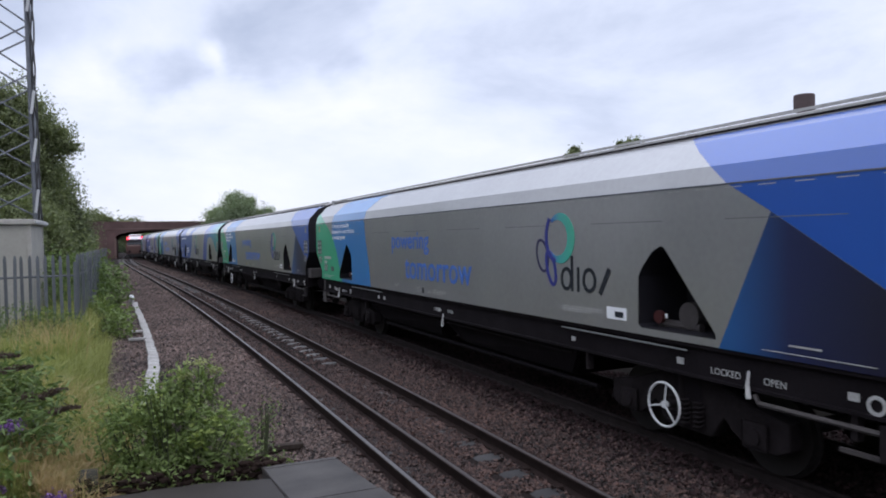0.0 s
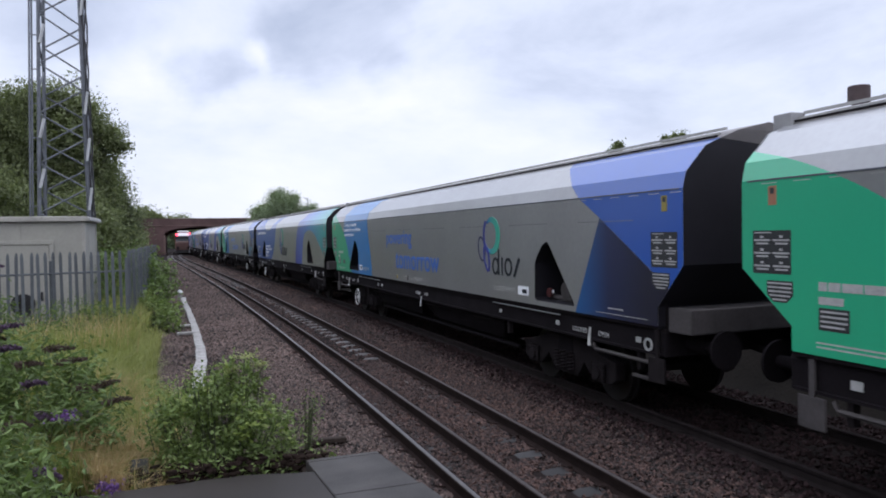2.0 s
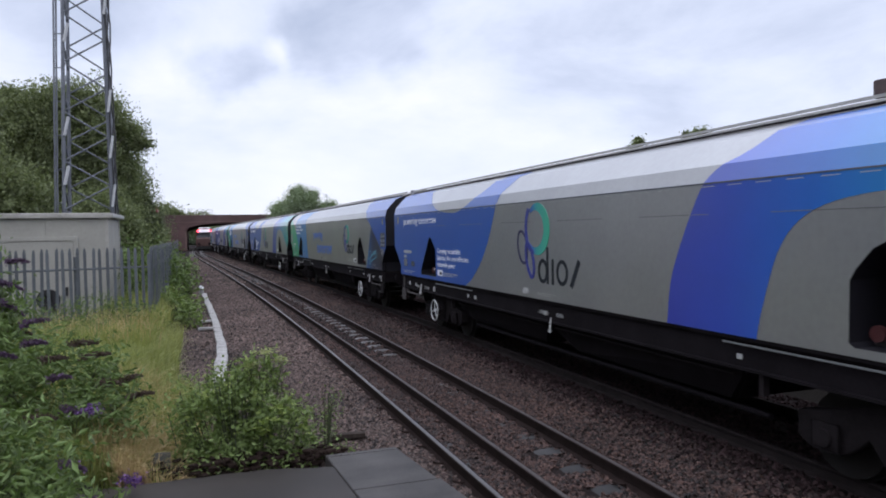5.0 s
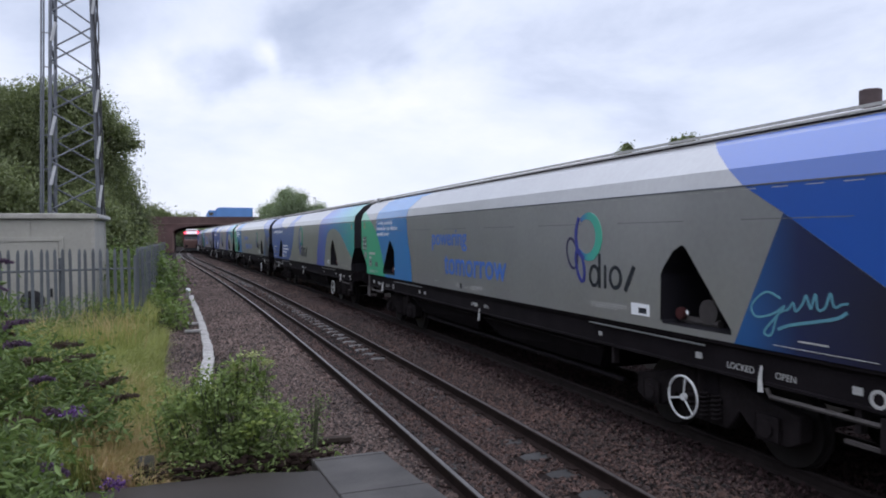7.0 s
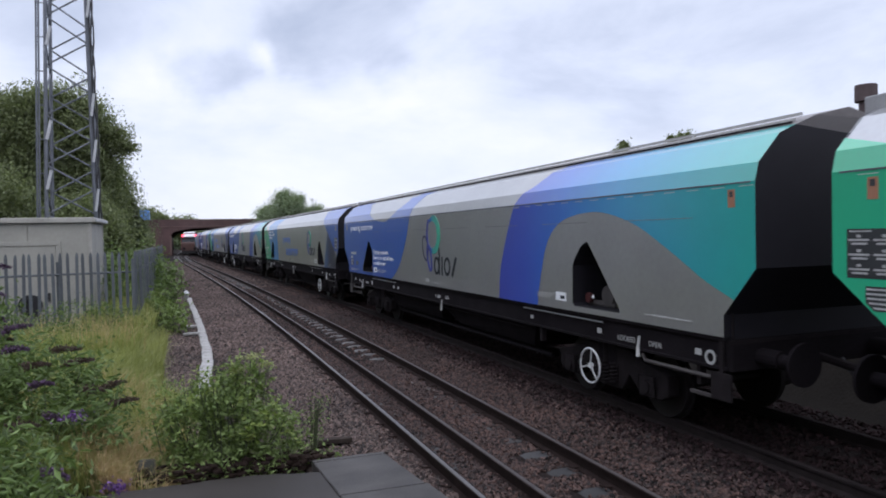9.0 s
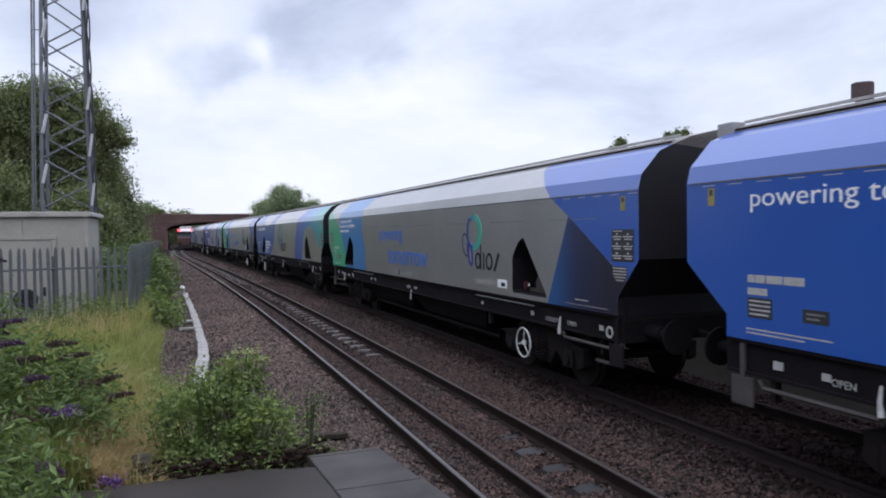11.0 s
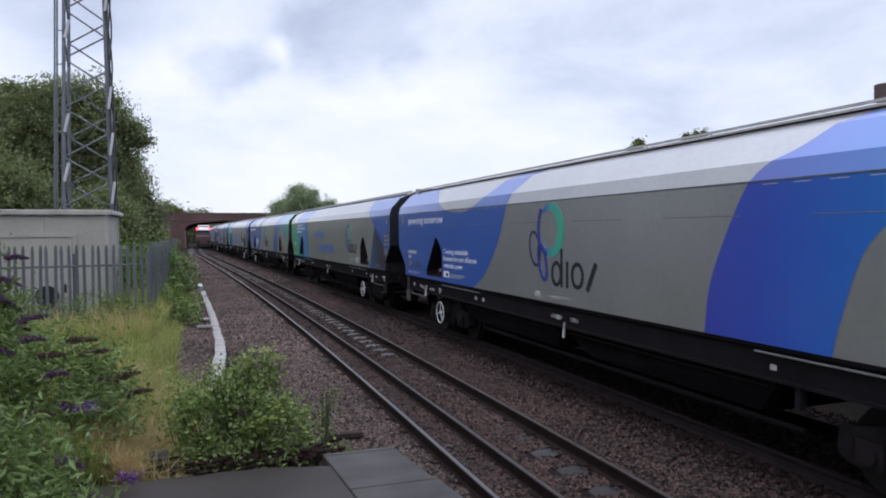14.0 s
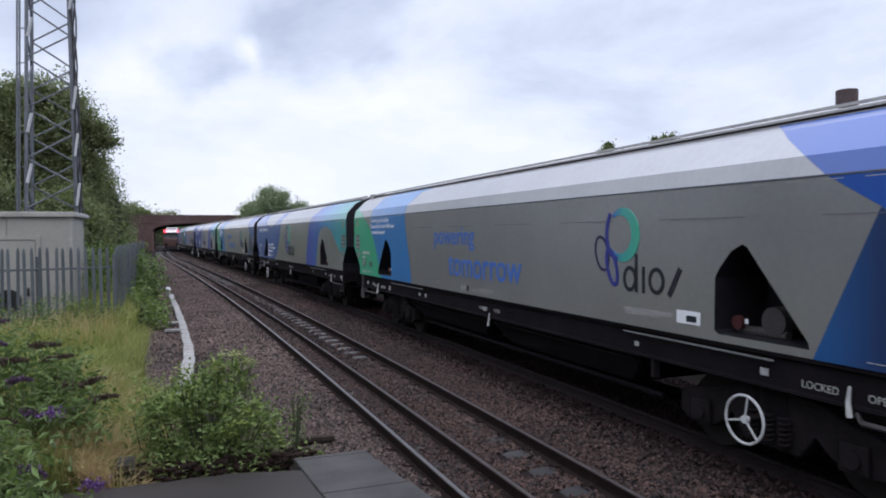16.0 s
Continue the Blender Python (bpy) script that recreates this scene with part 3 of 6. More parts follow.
HATCH = ([(2.55, 2.34), (2.70, 2.27), (2.93, 2.08), (2.98, 1.97), (3.0, 1.38), (1.84, 1.38), (1.83, 1.50), (1.88, 1.58), (2.49, 2.31)],
         [(14.67, 2.34), (14.73, 2.31), (15.45, 1.44), (15.46, 1.38), (14.34, 1.38), (14.28, 1.42), (14.29, 1.98), (14.35, 2.08), (14.52, 2.27)])


def sheet(outline, lift, bm=None):
    """A piece of the body's skin: an outline in (u, p), less the hatches, bent round the shoulder."""
    bm = bm or bmesh.new()
    f = bm.faces.new([bm.verts.new((u, p, 0)) for u, p in outline])
    f.normal_update()
    bmesh.ops.triangulate(bm, faces=[f], ngon_method="EAR_CLIP")
    lo, hi = min(u for u, p in outline), max(u for u, p in outline)
    for hatch in HATCH:
        if hi < hatch[5][0] - 1 or lo > hatch[3][0] + 1:
            continue
        n = len(hatch)
        cu, cp = sum(q[0] for q in hatch) / n, sum(q[1] for q in hatch) / n
        for i in range(n):
            a, b = hatch[i], hatch[(i + 1) % n]
            no = Vector((b[1] - a[1], a[0] - b[0], 0))
            bmesh.ops.bisect_plane(bm, geom=bm.verts[:] + bm.edges[:] + bm.faces[:], plane_co=(a[0], a[1], 0), plane_no=no, dist=1e-5)
        gone = []
        for f in bm.faces:
            c = f.calc_center_median()
            inside = True
            for i in range(n):
                a, b = hatch[i], hatch[(i + 1) % n]
                q = (b[0] - a[0]) * (c.y - a[1]) - (b[1] - a[1]) * (c.x - a[0])
                k = (b[0] - a[0]) * (cp - a[1]) - (b[1] - a[1]) * (cu - a[0])
                if q * k < 0:
                    inside = False
            if inside:
                gone.append(f)
        bmesh.ops.delete(bm, geom=gone, context="FACES")
    for q in PROFILE[1:-1]:
        bmesh.ops.bisect_plane(bm, geom=bm.verts[:] + bm.edges[:] + bm.faces[:], plane_co=(0, q[0], 0), plane_no=(0, 1, 0), dist=1e-5)
    for v in bm.verts:
        v.co = skin(v.co.x, v.co.y, lift)
    for f in bm.faces:
        if f.normal.x > 0 and abs(f.normal.z) < 0.99:
            f.normal_flip()
    bm.normal_update()
    for f in bm.faces:
        if f.normal.x - 0.3 * f.normal.z > 0:
            f.normal_flip()
    return bm


def arc(*pts, steps=6):
    """A smooth run of points through those given."""
    out = []
    q = [pts[0], *pts, pts[-1]]
    for i in range(1, len(q) - 2):
        for k in range(steps):
            t = k / steps
            out.append(tuple(0.5 * (2 * b + (c - a) * t + (2 * a - 5 * b + 4 * c - d) * t * t + (3 * b - a - 3 * c + d) * t ** 3) for a, b, c, d in zip(q[i - 1], q[i], q[i + 1], q[i + 2])))
    out.append(pts[-1])
    return out


FAR_END, FAR_FOOT, NEAR_FOOT, NEAR_END = -0.66, -0.03, 17.36, 17.82   # where the body ends, above and at its foot
END_FAR = [(FAR_END, 2.07), (FAR_FOOT, 1.54), (FAR_FOOT, 1.30)]
END_NEAR = [(NEAR_FOOT, 1.30), (NEAR_FOOT, 1.54), (NEAR_END, 2.07)]
OUTLINE = [*END_FAR, *END_NEAR, (NEAR_END, TOP), (FAR_END, TOP)]


def at_side(u, z, lift=0.0):
    """Pose of lettering on the near side: reads towards the near end."""
    m = Matrix(((0, 0, -1, -W - lift), (-1, 0, 0, CENTRE - u), (0, 1, 0, z), (0, 0, 0, 1)))
    return m


def plaque(name, u0, u1, z0, z1, material, parent, lift=0.006, label=""):
    bm = boxes(((-W - lift, CENTRE - u1, z0), (-W + 0.002, CENTRE - u0, z1)))
    return part(name, bm, material, parent, label)


def ribbon(name, pts, width, material, parent, lift=0.008, taper=None):
    """A flat painted band along points (u, z) on the side."""
    bm = bmesh.new()
    n = len(pts)
    closed = pts[0] == pts[-1]
    prev = None
    for i, (u, z) in enumerate(pts):
        a = pts[i - 1] if i else (pts[-2] if closed else pts[0])
        b = pts[i + 1] if i < n - 1 else (pts[1] if closed else pts[-1])
        du, dz = b[0] - a[0], b[1] - a[1]
        d = math.hypot(du, dz) or 1
        w = (width if taper is None else width + (taper - width) * math.sin(math.pi * i / (n - 1))) / 2
        ring = [bm.verts.new((-W - lift, CENTRE - (u + dz / d * w * q), z - du / d * w * q)) for q in (1, -1)]
        if prev:
            bm.faces.new((prev[0], prev[1], ring[1], ring[0]))
        prev = ring
    bmesh.ops.recalc_face_normals(bm, faces=bm.faces)
    r = bmesh.ops.extrude_face_region(bm, geom=bm.faces[:])
    bmesh.ops.translate(bm, vec=(lift - 0.001, 0, 0), verts=[v for v in r["geom"] if isinstance(v, bmesh.types.BMVert)])
    bmesh.ops.recalc_face_normals(bm, faces=bm.faces)
    return part(name, bm, material, parent)


def oval(cu, cz, a, b, turn=0.0, n=28, start=0.0, sweep_=math.tau):
    c, s = math.cos(turn), math.sin(turn)
    out = []
    for i in range(n + 1):
        t = start + sweep_ * i / n
        x, y = a * math.cos(t), b * math.sin(t)
        out.append((cu + x * c - y * s, cz + x * s + y * c))
    return out


def emblem(parent, u, z, k=1.0):
    """The knotted emblem and the dark word mark beside it, as plain shapes."""
    ring = oval(u + 0.66 * k, z + 0.73 * k, 0.30 * k, 0.31 * k, 0, 28, radians(128), -radians(262))
    ob = ribbon("emblem_ring", [(a - u, b) for a, b in ring], 0.05 * k, M_RING, parent, 0.008, 0.17 * k)
    for v in ob.data.vertices:
        v.co.y += 0.66 * k - CENTRE
    ob.location = (0, CENTRE - u - 0.66 * k, 0)
    ribbon("emblem_loop", oval(u + 0.22 * k, z + 0.47 * k, 0.24 * k, 0.145 * k, radians(-72)), 0.04 * k, M_PURP, parent, 0.006)
    ribbon("emblem_leaf", oval(u + 0.45 * k, z + 0.29 * k, 0.25 * k, 0.10 * k, radians(-72)), 0.055 * k, M_VIOL, parent, 0.010)
    ribbon("emblem_line", arc((u + 0.42 * k, z + 1.02 * k), (u + 0.35 * k, z + 0.86 * k), (u + 0.34 * k, z + 0.66 * k), (u + 0.42 * k, z + 0.48 * k), (u + 0.58 * k, z + 0.40 * k)), 0.06 * k, M_VIOL, parent, 0.012)
    x0, zb = u + 0.70 * k, z - 0.02 * k
    h, t = 0.34 * k, 0.052 * k
    ribbon("word_mark", oval(x0 + 0.14 * k, zb + h / 2, 0.115 * k, h / 2 - t / 2, 0), t, M_INK, parent)
    ribbon("word_mark", [(x0 + 0.275 * k, zb), (x0 + 0.275 * k, zb + 0.50 * k)], t, M_INK, parent)
    ribbon("word_mark", [(x0 + 0.42 * k, zb), (x0 + 0.42 * k, zb + h)], t, M_INK, parent)
    ribbon("word_mark", oval(x0 + 0.67 * k, zb + h / 2, 0.125 * k, h / 2 - t / 2, 0), t, M_INK, parent)
    ribbon("word_mark", [(x0 + 0.90 * k, zb), (x0 + 1.10 * k, zb + h)], t * 1.4, M_INK, parent)


def bars(name, u0, u1, z0, z1, rows, material, parent, lift=0.005, seed=1):
    """Lines of writing too small to read, as plain bars."""
    r = random.Random(seed)
    bm = bmesh.new()
    step = (z1 - z0) / rows
    for i in range(rows):
        z = z1 - (i + 0.5) * step
        e = u1 - (u1 - u0) * r.uniform(0, 0.35) * (i == rows - 1)
        box(bm, (-W - lift, CENTRE - e, z - step * 0.2), (-W + 0.001, CENTRE - u0, z + step * 0.2))
    return tagged(part(name, bm, material, parent), kind="stuff" if rows > 1 else "")


def notice(a, b, z0, z1, parent):
    """A black notice: a heading over two columns of three entries."""
    plate = plaque("notice_plate", a, b, z0, z1, M_PLATE, parent, 0.006, "black notice plate with pale print")
    bm = bmesh.new()

    def line(u0, u1, z, h):
        box(bm, (-W - 0.009, CENTRE - u1, z - h), (-W - 0.005, CENTRE - u0, z + h))

    line(a + 0.03, (a + b) / 2, z1 - 0.022, 0.006)
    half = (b - a) / 2
    for col in (0, 1):
        m = a + half * (col + 0.5)
        for row in range(3):
            z = z1 - 0.085 - row * 0.128
            line(m - 0.02, m + 0.02, z + 0.022, 0.012)
            line(m - half * 0.42, m + half * 0.42, z - 0.012, 0.009)
            line(m - half * 0.30, m + half * 0.34, z - 0.045, 0.009)
    tagged(part("print", bm, M_PALE, plate), kind="stuff")


def shield(u, z0, z1, parent):
    """A black notice with clipped lower corners."""
    bm = bmesh.new()
    out = [(u - 0.16, z1), (u - 0.16, z0 + 0.07), (u - 0.08, z0), (u + 0.08, z0), (u + 0.16, z0 + 0.07), (u + 0.16, z1)]
    prism(bm, [(CENTRE - q, z) for q, z in out], -W - 0.006, -W + 0.002)
    plate = part("notice_plate", bm, M_PLATE, parent, "black notice plate with clipped corners")
    bm = bmesh.new()
    for i, w in enumerate((0.15, 0.15, 0.145, 0.125, 0.085)):
        z = z1 - 0.025 - i * 0.04
        box(bm, (-W - 0.009, CENTRE - u - w, z - 0.008), (-W - 0.005, CENTRE - u + w, z + 0.008))
    tagged(part("print", bm, M_PALE, plate), kind="stuff")


def wheelset(parent, y):
    bm = bmesh.new()
    for side in (-1, 1):
        disc(bm, (side * 0.79, 0, 0), 0.42, 0.09, "x", 28)
        disc(bm, (side * 0.735, 0, 0), 0.455, 0.03, "x", 28)
        disc(bm, (side * 0.845, 0, 0), 0.13, 0.04, "x", 12)
    tube(bm, [(-1.0, 0, 0), (1.0, 0, 0)], 0.08, 10)
    me = bpy.data.meshes.new("wheelset")
    bm.to_mesh(me)
    bm.free()
    me.materials.append(M_TREAD)
    ob = new("wheelset", me)
    ob.parent = parent
    ob.location = (0, y, 0.42)
    return ob


def bogie(parent, y):
    """A two-axle bogie with side frames, springs and brake gear."""
    for side in (-1, 1):
        x = side * 1.0
        bm = bmesh.new()
        out = [(-1.32, 0.62), (-1.32, 0.36), (-1.18, 0.28), (-0.80, 0.28), (-0.62, 0.40), (-0.52, 0.50), (-0.34, 0.26), (0.34, 0.26), (0.52, 0.50), (0.62, 0.40), (0.80, 0.28), (1.18, 0.28), (1.32, 0.36), (1.32, 0.62), (0.9, 0.70), (0.45, 0.86), (-0.45, 0.86), (-0.9, 0.70)]
        prism(bm, [(a + y, b) for a, b in out], x - 0.09, x + 0.09)
        bmesh.ops.bevel(bm, geom=bm.edges, offset=0.012, segments=1, affect="EDGES")
        frame_ = part("bogie_frame", bm, M_GRIME, parent)
        bm = bmesh.new()
        for q in (-0.2, 0.0, 0.2):
            pts = [(x + side * 0.12 + 0.055 * math.cos(a), y + q + 0.055 * math.sin(a), 0.32 + 0.30 * i / 40) for i, a in enumerate([j * 0.9 for j in range(41)])]
            tube(bm, pts, 0.016, 5)
        part("spring_nest", bm, M_GRIME, frame_)
        for q in (-0.95, 0.95):
            bm = bmesh.new()
            box(bm, (x - 0.12, y + q - 0.15, 0.30), (x + side * 0.15, y + q + 0.15, 0.58), 0.03)
            disc(bm, (x + side * 0.16, y + q, 0.43), 0.09, 0.05, "x", 14)
            part("axlebox", bm, M_GRIME, frame_)
    part("bolster", boxes(((-1.1, y - 0.22, 0.60), (1.1, y + 0.22, 0.92)), bevel=0.02), M_BLACK, parent)


def end_gear(parent, y, sgn):
    """Headstock, buffers, coupling and end platform."""
    e = y
    part("headstock", boxes(((-1.28, min(e, e - sgn * 0.18), 0.92), (1.28, max(e, e - sgn * 0.18), 1.22)), bevel=0.012), M_BLACK, parent)
    for side in (-0.87, 0.87):
        bm = bmesh.new()
        disc(bm, (side, e + sgn * 0.14, 1.06), 0.10, 0.28, "y", 14)
        disc(bm, (side, e + sgn * 0.40, 1.06), 0.07, 0.30, "y", 14)
        disc(bm, (side, e + sgn * 0.555, 1.06), 0.23, 0.035, "y", 22)
        part("buffer", bm, M_BLACK, parent)
    bm = bmesh.new()
    tube(bm, [(0, e, 1.0), (0, e + sgn * 0.35, 0.95), (0, e + sgn * 0.60, 0.92)], 0.05, 8)
    part("coupling", bm, M_GRIME, parent)
    bm = bmesh.new()
    tube(bm, [(0.35, e, 0.95), (0.35, e + sgn * 0.30, 0.62), (0.25, e + sgn * 0.60, 0.60)], 0.025, 6)
    part("brake_hose", bm, M_DARK, parent)
    part("end_platform", boxes(((-1.28, min(e, e + sgn * -0.62), 1.222), (1.28, max(e, e + sgn * -0.62), 1.262))), M_GRIME, parent)
    part("equipment_box", boxes(((-0.95, min(e - sgn * 0.1, e - sgn * 0.5), 1.265), (0.55, max(e - sgn * 0.1, e - sgn * 0.5), 1.62)), bevel=0.02), M_DUST, parent, "dusty grey equipment box")
    for side in (-1.22, 1.22):
        bm = bmesh.new()
        tube(bm, [(side, e - sgn * 0.05, 1.26), (side, e - sgn * 0.05, 1.95), (side, e - sgn * 0.30, 2.05)], 0.016, 6)
        part("handrail", bm, M_GRIME, parent)


def wagon(kind, wheel_u, label, graffiti=False, plates=True, print_=False, end_box=False, shift=0.0):
    """A bogie hopper wagon with its livery; its origin is on the rail top at mid length."""
    w = thing("hopper_wagon", Matrix(), label, "freight wagon", "train of hopper wagons")
    body = part("body_side", sheet(OUTLINE, 0.0), M_GREY, w)
    # far side, ends and the dark inside of the hatches
    bm = sheet(OUTLINE, 0.0)
    for v in bm.verts:
        v.co.x *= -1
    bmesh.ops.reverse_faces(bm, faces=bm.faces)
    part("body_side", bm, M_GREY, w)
    for u, sgn in ((FAR_END, 1), (NEAR_END, -1)):
        bm = bmesh.new()
        ring = [(x, z) for p, x, z in PROFILE if z >= 2.97]
        ring = [(-W, 2.07), *ring, *[(-x, z) for x, z in ring[:-1][::-1]], (W, 2.07)]
        prism(bm, ring, CENTRE - u, CENTRE - u - sgn * 0.03, "y")
        u1 = FAR_FOOT if sgn > 0 else NEAR_FOOT
        for (ua, za), (ub, zb) in (((u, 2.07), (u1, 1.54)), ((u1, 1.54), (u1, 1.27))):
            vs = [bm.verts.new(c) for c in ((-W, CENTRE - ua, za), (W, CENTRE - ua, za), (W, CENTRE - ub, zb), (-W, CENTRE - ub, zb))]
            bm.faces.new(vs)
        bmesh.ops.recalc_face_normals(bm, faces=bm.faces)
        part("end_wall", bm, M_END, w, "black end wall")
    for hatch in HATCH:
        bm = bmesh.new()
        n = len(hatch)
        a = [bm.verts.new((-W + 0.001, CENTRE - u, z)) for u, z in hatch]
        b = [bm.verts.new((-W + 0.75, CENTRE - u, z)) for u, z in hatch]
        for i in range(n):
            bm.faces.new((a[i], a[(i + 1) % n], b[(i + 1) % n], b[i]))
        bm.faces.new(b)
        bmesh.ops.recalc_face_normals(bm, faces=bm.faces)
        bmesh.ops.reverse_faces(bm, faces=bm.faces)
        hole = part("hatch_recess", bm, M_END, w, "black recess in the side")
        c = sum(q[0] for q in hatch) / n
        bm = bmesh.new()
        disc(bm, (-W + 0.45, CENTRE - c - 0.15, 1.55), 0.15, 0.4, "x", 16)
        tube(bm, [(-W + 0.3, CENTRE - c + 0.35, 1.42), (-W + 0.3, CENTRE - c - 0.3, 1.42)], 0.05, 8)
        part("door_gear", bm, M_DUST, hole)
        bm = bmesh.new()
        disc(bm, (-W + 0.22, CENTRE - c + 0.28, 1.50), 0.075, 0.05, "x", 14)
        part("valve_wheel", bm, M_VALVE, hole, "small faded red valve wheel")
        part("valve_tag", boxes(((-W + 0.19, CENTRE - c + 0.12, 1.50), (-W + 0.20, CENTRE - c + 0.16, 1.55))), M_WHITE, hole)
    # roof, with its rails and hatches
    roof_line = [(x, z) for p, x, z in PROFILE if p >= TOP]
    bm = bmesh.new()
    prism(bm, [*roof_line, *[(-x, z) for x, z in roof_line[:-1][::-1]], (0, 3.5)], CENTRE - FAR_END, CENTRE - NEAR_END, "y")
    roof = part("roof", bm, M_ROOF, w, "dull grey-brown roof with long pale rails")
    for x, z, r in ((-0.745, 3.602, 0.009), (-0.69, 3.632, 0.010), (-0.60, 3.70, 0.012)):
        for side in (1, -1):
            bm = bmesh.new()
            box(bm, (side * x - r, CENTRE - 17.74, z - r * 1.3), (side * x + r, CENTRE + 0.55, z + r * 1.3))
            part("roof_rail", bm, M_BLACK if r == 0.009 else M_PALE, roof)
    for x in (-0.70, 0.70):
        part("roof_end_box", boxes(((x - 0.10, CENTRE + 0.54, 3.53), (x + 0.10, CENTRE + 0.78, 3.70)), bevel=0.015), M_ENDBOX, roof, "pale grey box at the roof end")
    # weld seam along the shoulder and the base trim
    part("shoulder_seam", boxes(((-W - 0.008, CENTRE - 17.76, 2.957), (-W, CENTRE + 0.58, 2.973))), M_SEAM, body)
    bm = bmesh.new()
    for i in range(46):
        y = CENTRE + 0.3 - i * 0.4
        box(bm, (-W - 0.004, y - 0.10, 2.925), (-W, y + 0.10, 2.933))
    tagged(part("seam_stitches", bm, M_PALE, body), kind="stuff")
    for i in range(7):
        part("drip_strip", boxes(((-W - 0.006, CENTRE - 2.4 - i * 2.2 - 1.3, 2.612), (-W, CENTRE - 2.4 - i * 2.2, 2.620))), M_SCUFF, body)
    # livery
    if kind == "green":
        edge = arc((FAR_END, 3.34), (0.35, 3.00), (1.15, 2.56), (1.70, 1.95), (2.07, 1.30))
        part("green_panel", sheet([*END_FAR, *edge[::-1]], 0.003), M_GREENP, body)
        inner = [q for q in edge if q[0] >= 1.15]
        right = arc((4.62, TOP), (4.25, 3.35), (4.13, 3.06), (4.17, 2.55), (4.44, 1.80), (4.53, 1.30))
        part("blue_panel", sheet([*arc((1.48, TOP), (1.24, 3.3), (1.16, 2.95), (1.15, 2.56))[:-1], *inner, *right[::-1]], 0.003), M_BLUE, body)
        part("royal_blue_panel", sheet([(14.6, TOP), (15.02, 3.45), (15.62, 2.97), (16.14, 2.67), (17.568, 1.78), (NEAR_END, 2.07), (NEAR_END, TOP)], 0.003), M_ROYAL, body)
        part("navy_panel", sheet([(16.14, 2.667), (15.50, 1.30), (NEAR_FOOT, 1.30), (NEAR_FOOT, 1.54), (17.565, 1.776)], 0.003), M_NAVY, body)
        for i, (line, wide) in enumerate((("Carrying sustainable", 1.60), ("biomass for cost effective", 2.05), ("renewable power", 1.25))):
            words("lettering", line, 0.165, at_side(1.20, 2.80 - 0.160 * i, 0.006), M_WHITE, body, wide=wide)
        words("lettering", "powering", 0.52, at_side(6.03, 2.26, 0.006), M_BIGTEXT, body, wide=2.08, bold=0.005)
        words("lettering", "tomorrow", 0.72, at_side(6.85, 1.63, 0.006), M_BIGTEXT, body, wide=3.15, bold=0.007)
        emblem(body, 12.03, 1.74, 0.96)
        bars("small_print", 12.74, 13.6, 1.44, 1.53, 3, M_PALE, body)
        plaque("data_plate", 13.7, 14.07, 1.43, 1.58, M_WHITE, body)
        plaque("plate_mark", 13.86, 14.02, 1.46, 1.53, M_INK, body, 0.009)
        bars("small_print", 6.2, 6.45, 1.42, 1.46, 2, M_PALE, body)
        bars("small_print", 7.52, 7.74, 1.36, 1.47, 4, M_PALE, body)
        plaque("data_plate", 7.76, 7.86, 1.36, 1.47, M_PLATE, body)
        bars("small_print", 8.05, 8.2, 1.36, 1.42, 1, M_PALE, body)
        bars("small_print", 8.3, 8.9, 1.36, 1.46, 3, M_PALE, body)
        bars("small_print", 16.32, 16.67, 1.415, 1.455, 1, M_PALE, body, 0.008)
        bars("small_print", 16.03, 17.2, 1.352, 1.368, 1, M_PALE, body, 0.008)
    else:
        right = arc((4.95, 1.30), (5.56, 1.61), (6.19, 2.24), (6.64, 3.01), (6.88, 3.45), (7.15, TOP))
        scallop = arc((6.05, TOP), (5.56, 3.28), (4.84, 2.97), (4.18, 2.89), (3.04, 3.02), (2.05, 3.50), (1.5, TOP))
        part("royal_blue_panel", sheet([*END_FAR, *right, *scallop, (FAR_END, TOP)], 0.003), M_ROYAL, body)
        left = arc((13.35, TOP), (12.95, 3.35), (12.5, 3.05), (12.2, 2.63), (11.85, 1.9), (11.75, 1.30))
        hill = arc((13.20, 1.30), (13.29, 1.66), (13.55, 2.32), (14.03, 2.66), (14.91, 2.76), (15.74, 2.59), (16.44, 2.26), (17.05, 1.92), (17.516, 1.72))
        left = [(u + shift, z) for u, z in left]
        hill = [(u + 2.2 * shift * max(0.0, min(1.0, (16.5 - u) / 2)), z) for u, z in hill]
        part("teal_panel", sheet([*left, *hill, (NEAR_END, 2.07), (NEAR_END, TOP)], 0.003), M_TEAL, body, "blue band fading to teal")
        words("lettering", "powering tomorrow", 0.27, at_side(0.30, 2.68, 0.006), M_WHITE, body, wide=2.75)
        for i, (line, wide) in enumerate((("Carrying sustainable", 1.52), ("biomass for cost effective", 2.0), ("renewable power", 1.22))):
            words("lettering", line, 0.165, at_side(3.12, 1.96 - 0.160 * i, 0.006), M_WHITE, body, wide=wide)
        emblem(body, 7.48, 1.60, 1.22)
        plaque("data_plate", 3.12, 3.48, 1.42, 1.56, M_WHITE, body)
        plaque("plate_mark", 3.28, 3.43, 1.45, 1.52, M_INK, body, 0.009)
        bars("small_print", 3.52, 4.45, 1.42, 1.52, 3, M_PALE, body)
        bars("small_print", 8.3, 8.95, 1.36, 1.42, 2, M_PALE, body)
        plaque("data_plate", 7.75, 7.95, 1.36, 1.46, M_PALE, body)
        if not plates:
            bars("small_print", 13.2, 13.75, 1.44, 1.53, 3, M_PALE, body)
            plaque("data_plate", 13.8, 14.1, 1.43, 1.56, M_WHITE, body)
            plaque("plate_mark", 13.94, 14.06, 1.46, 1.51, M_INK, body, 0.009)
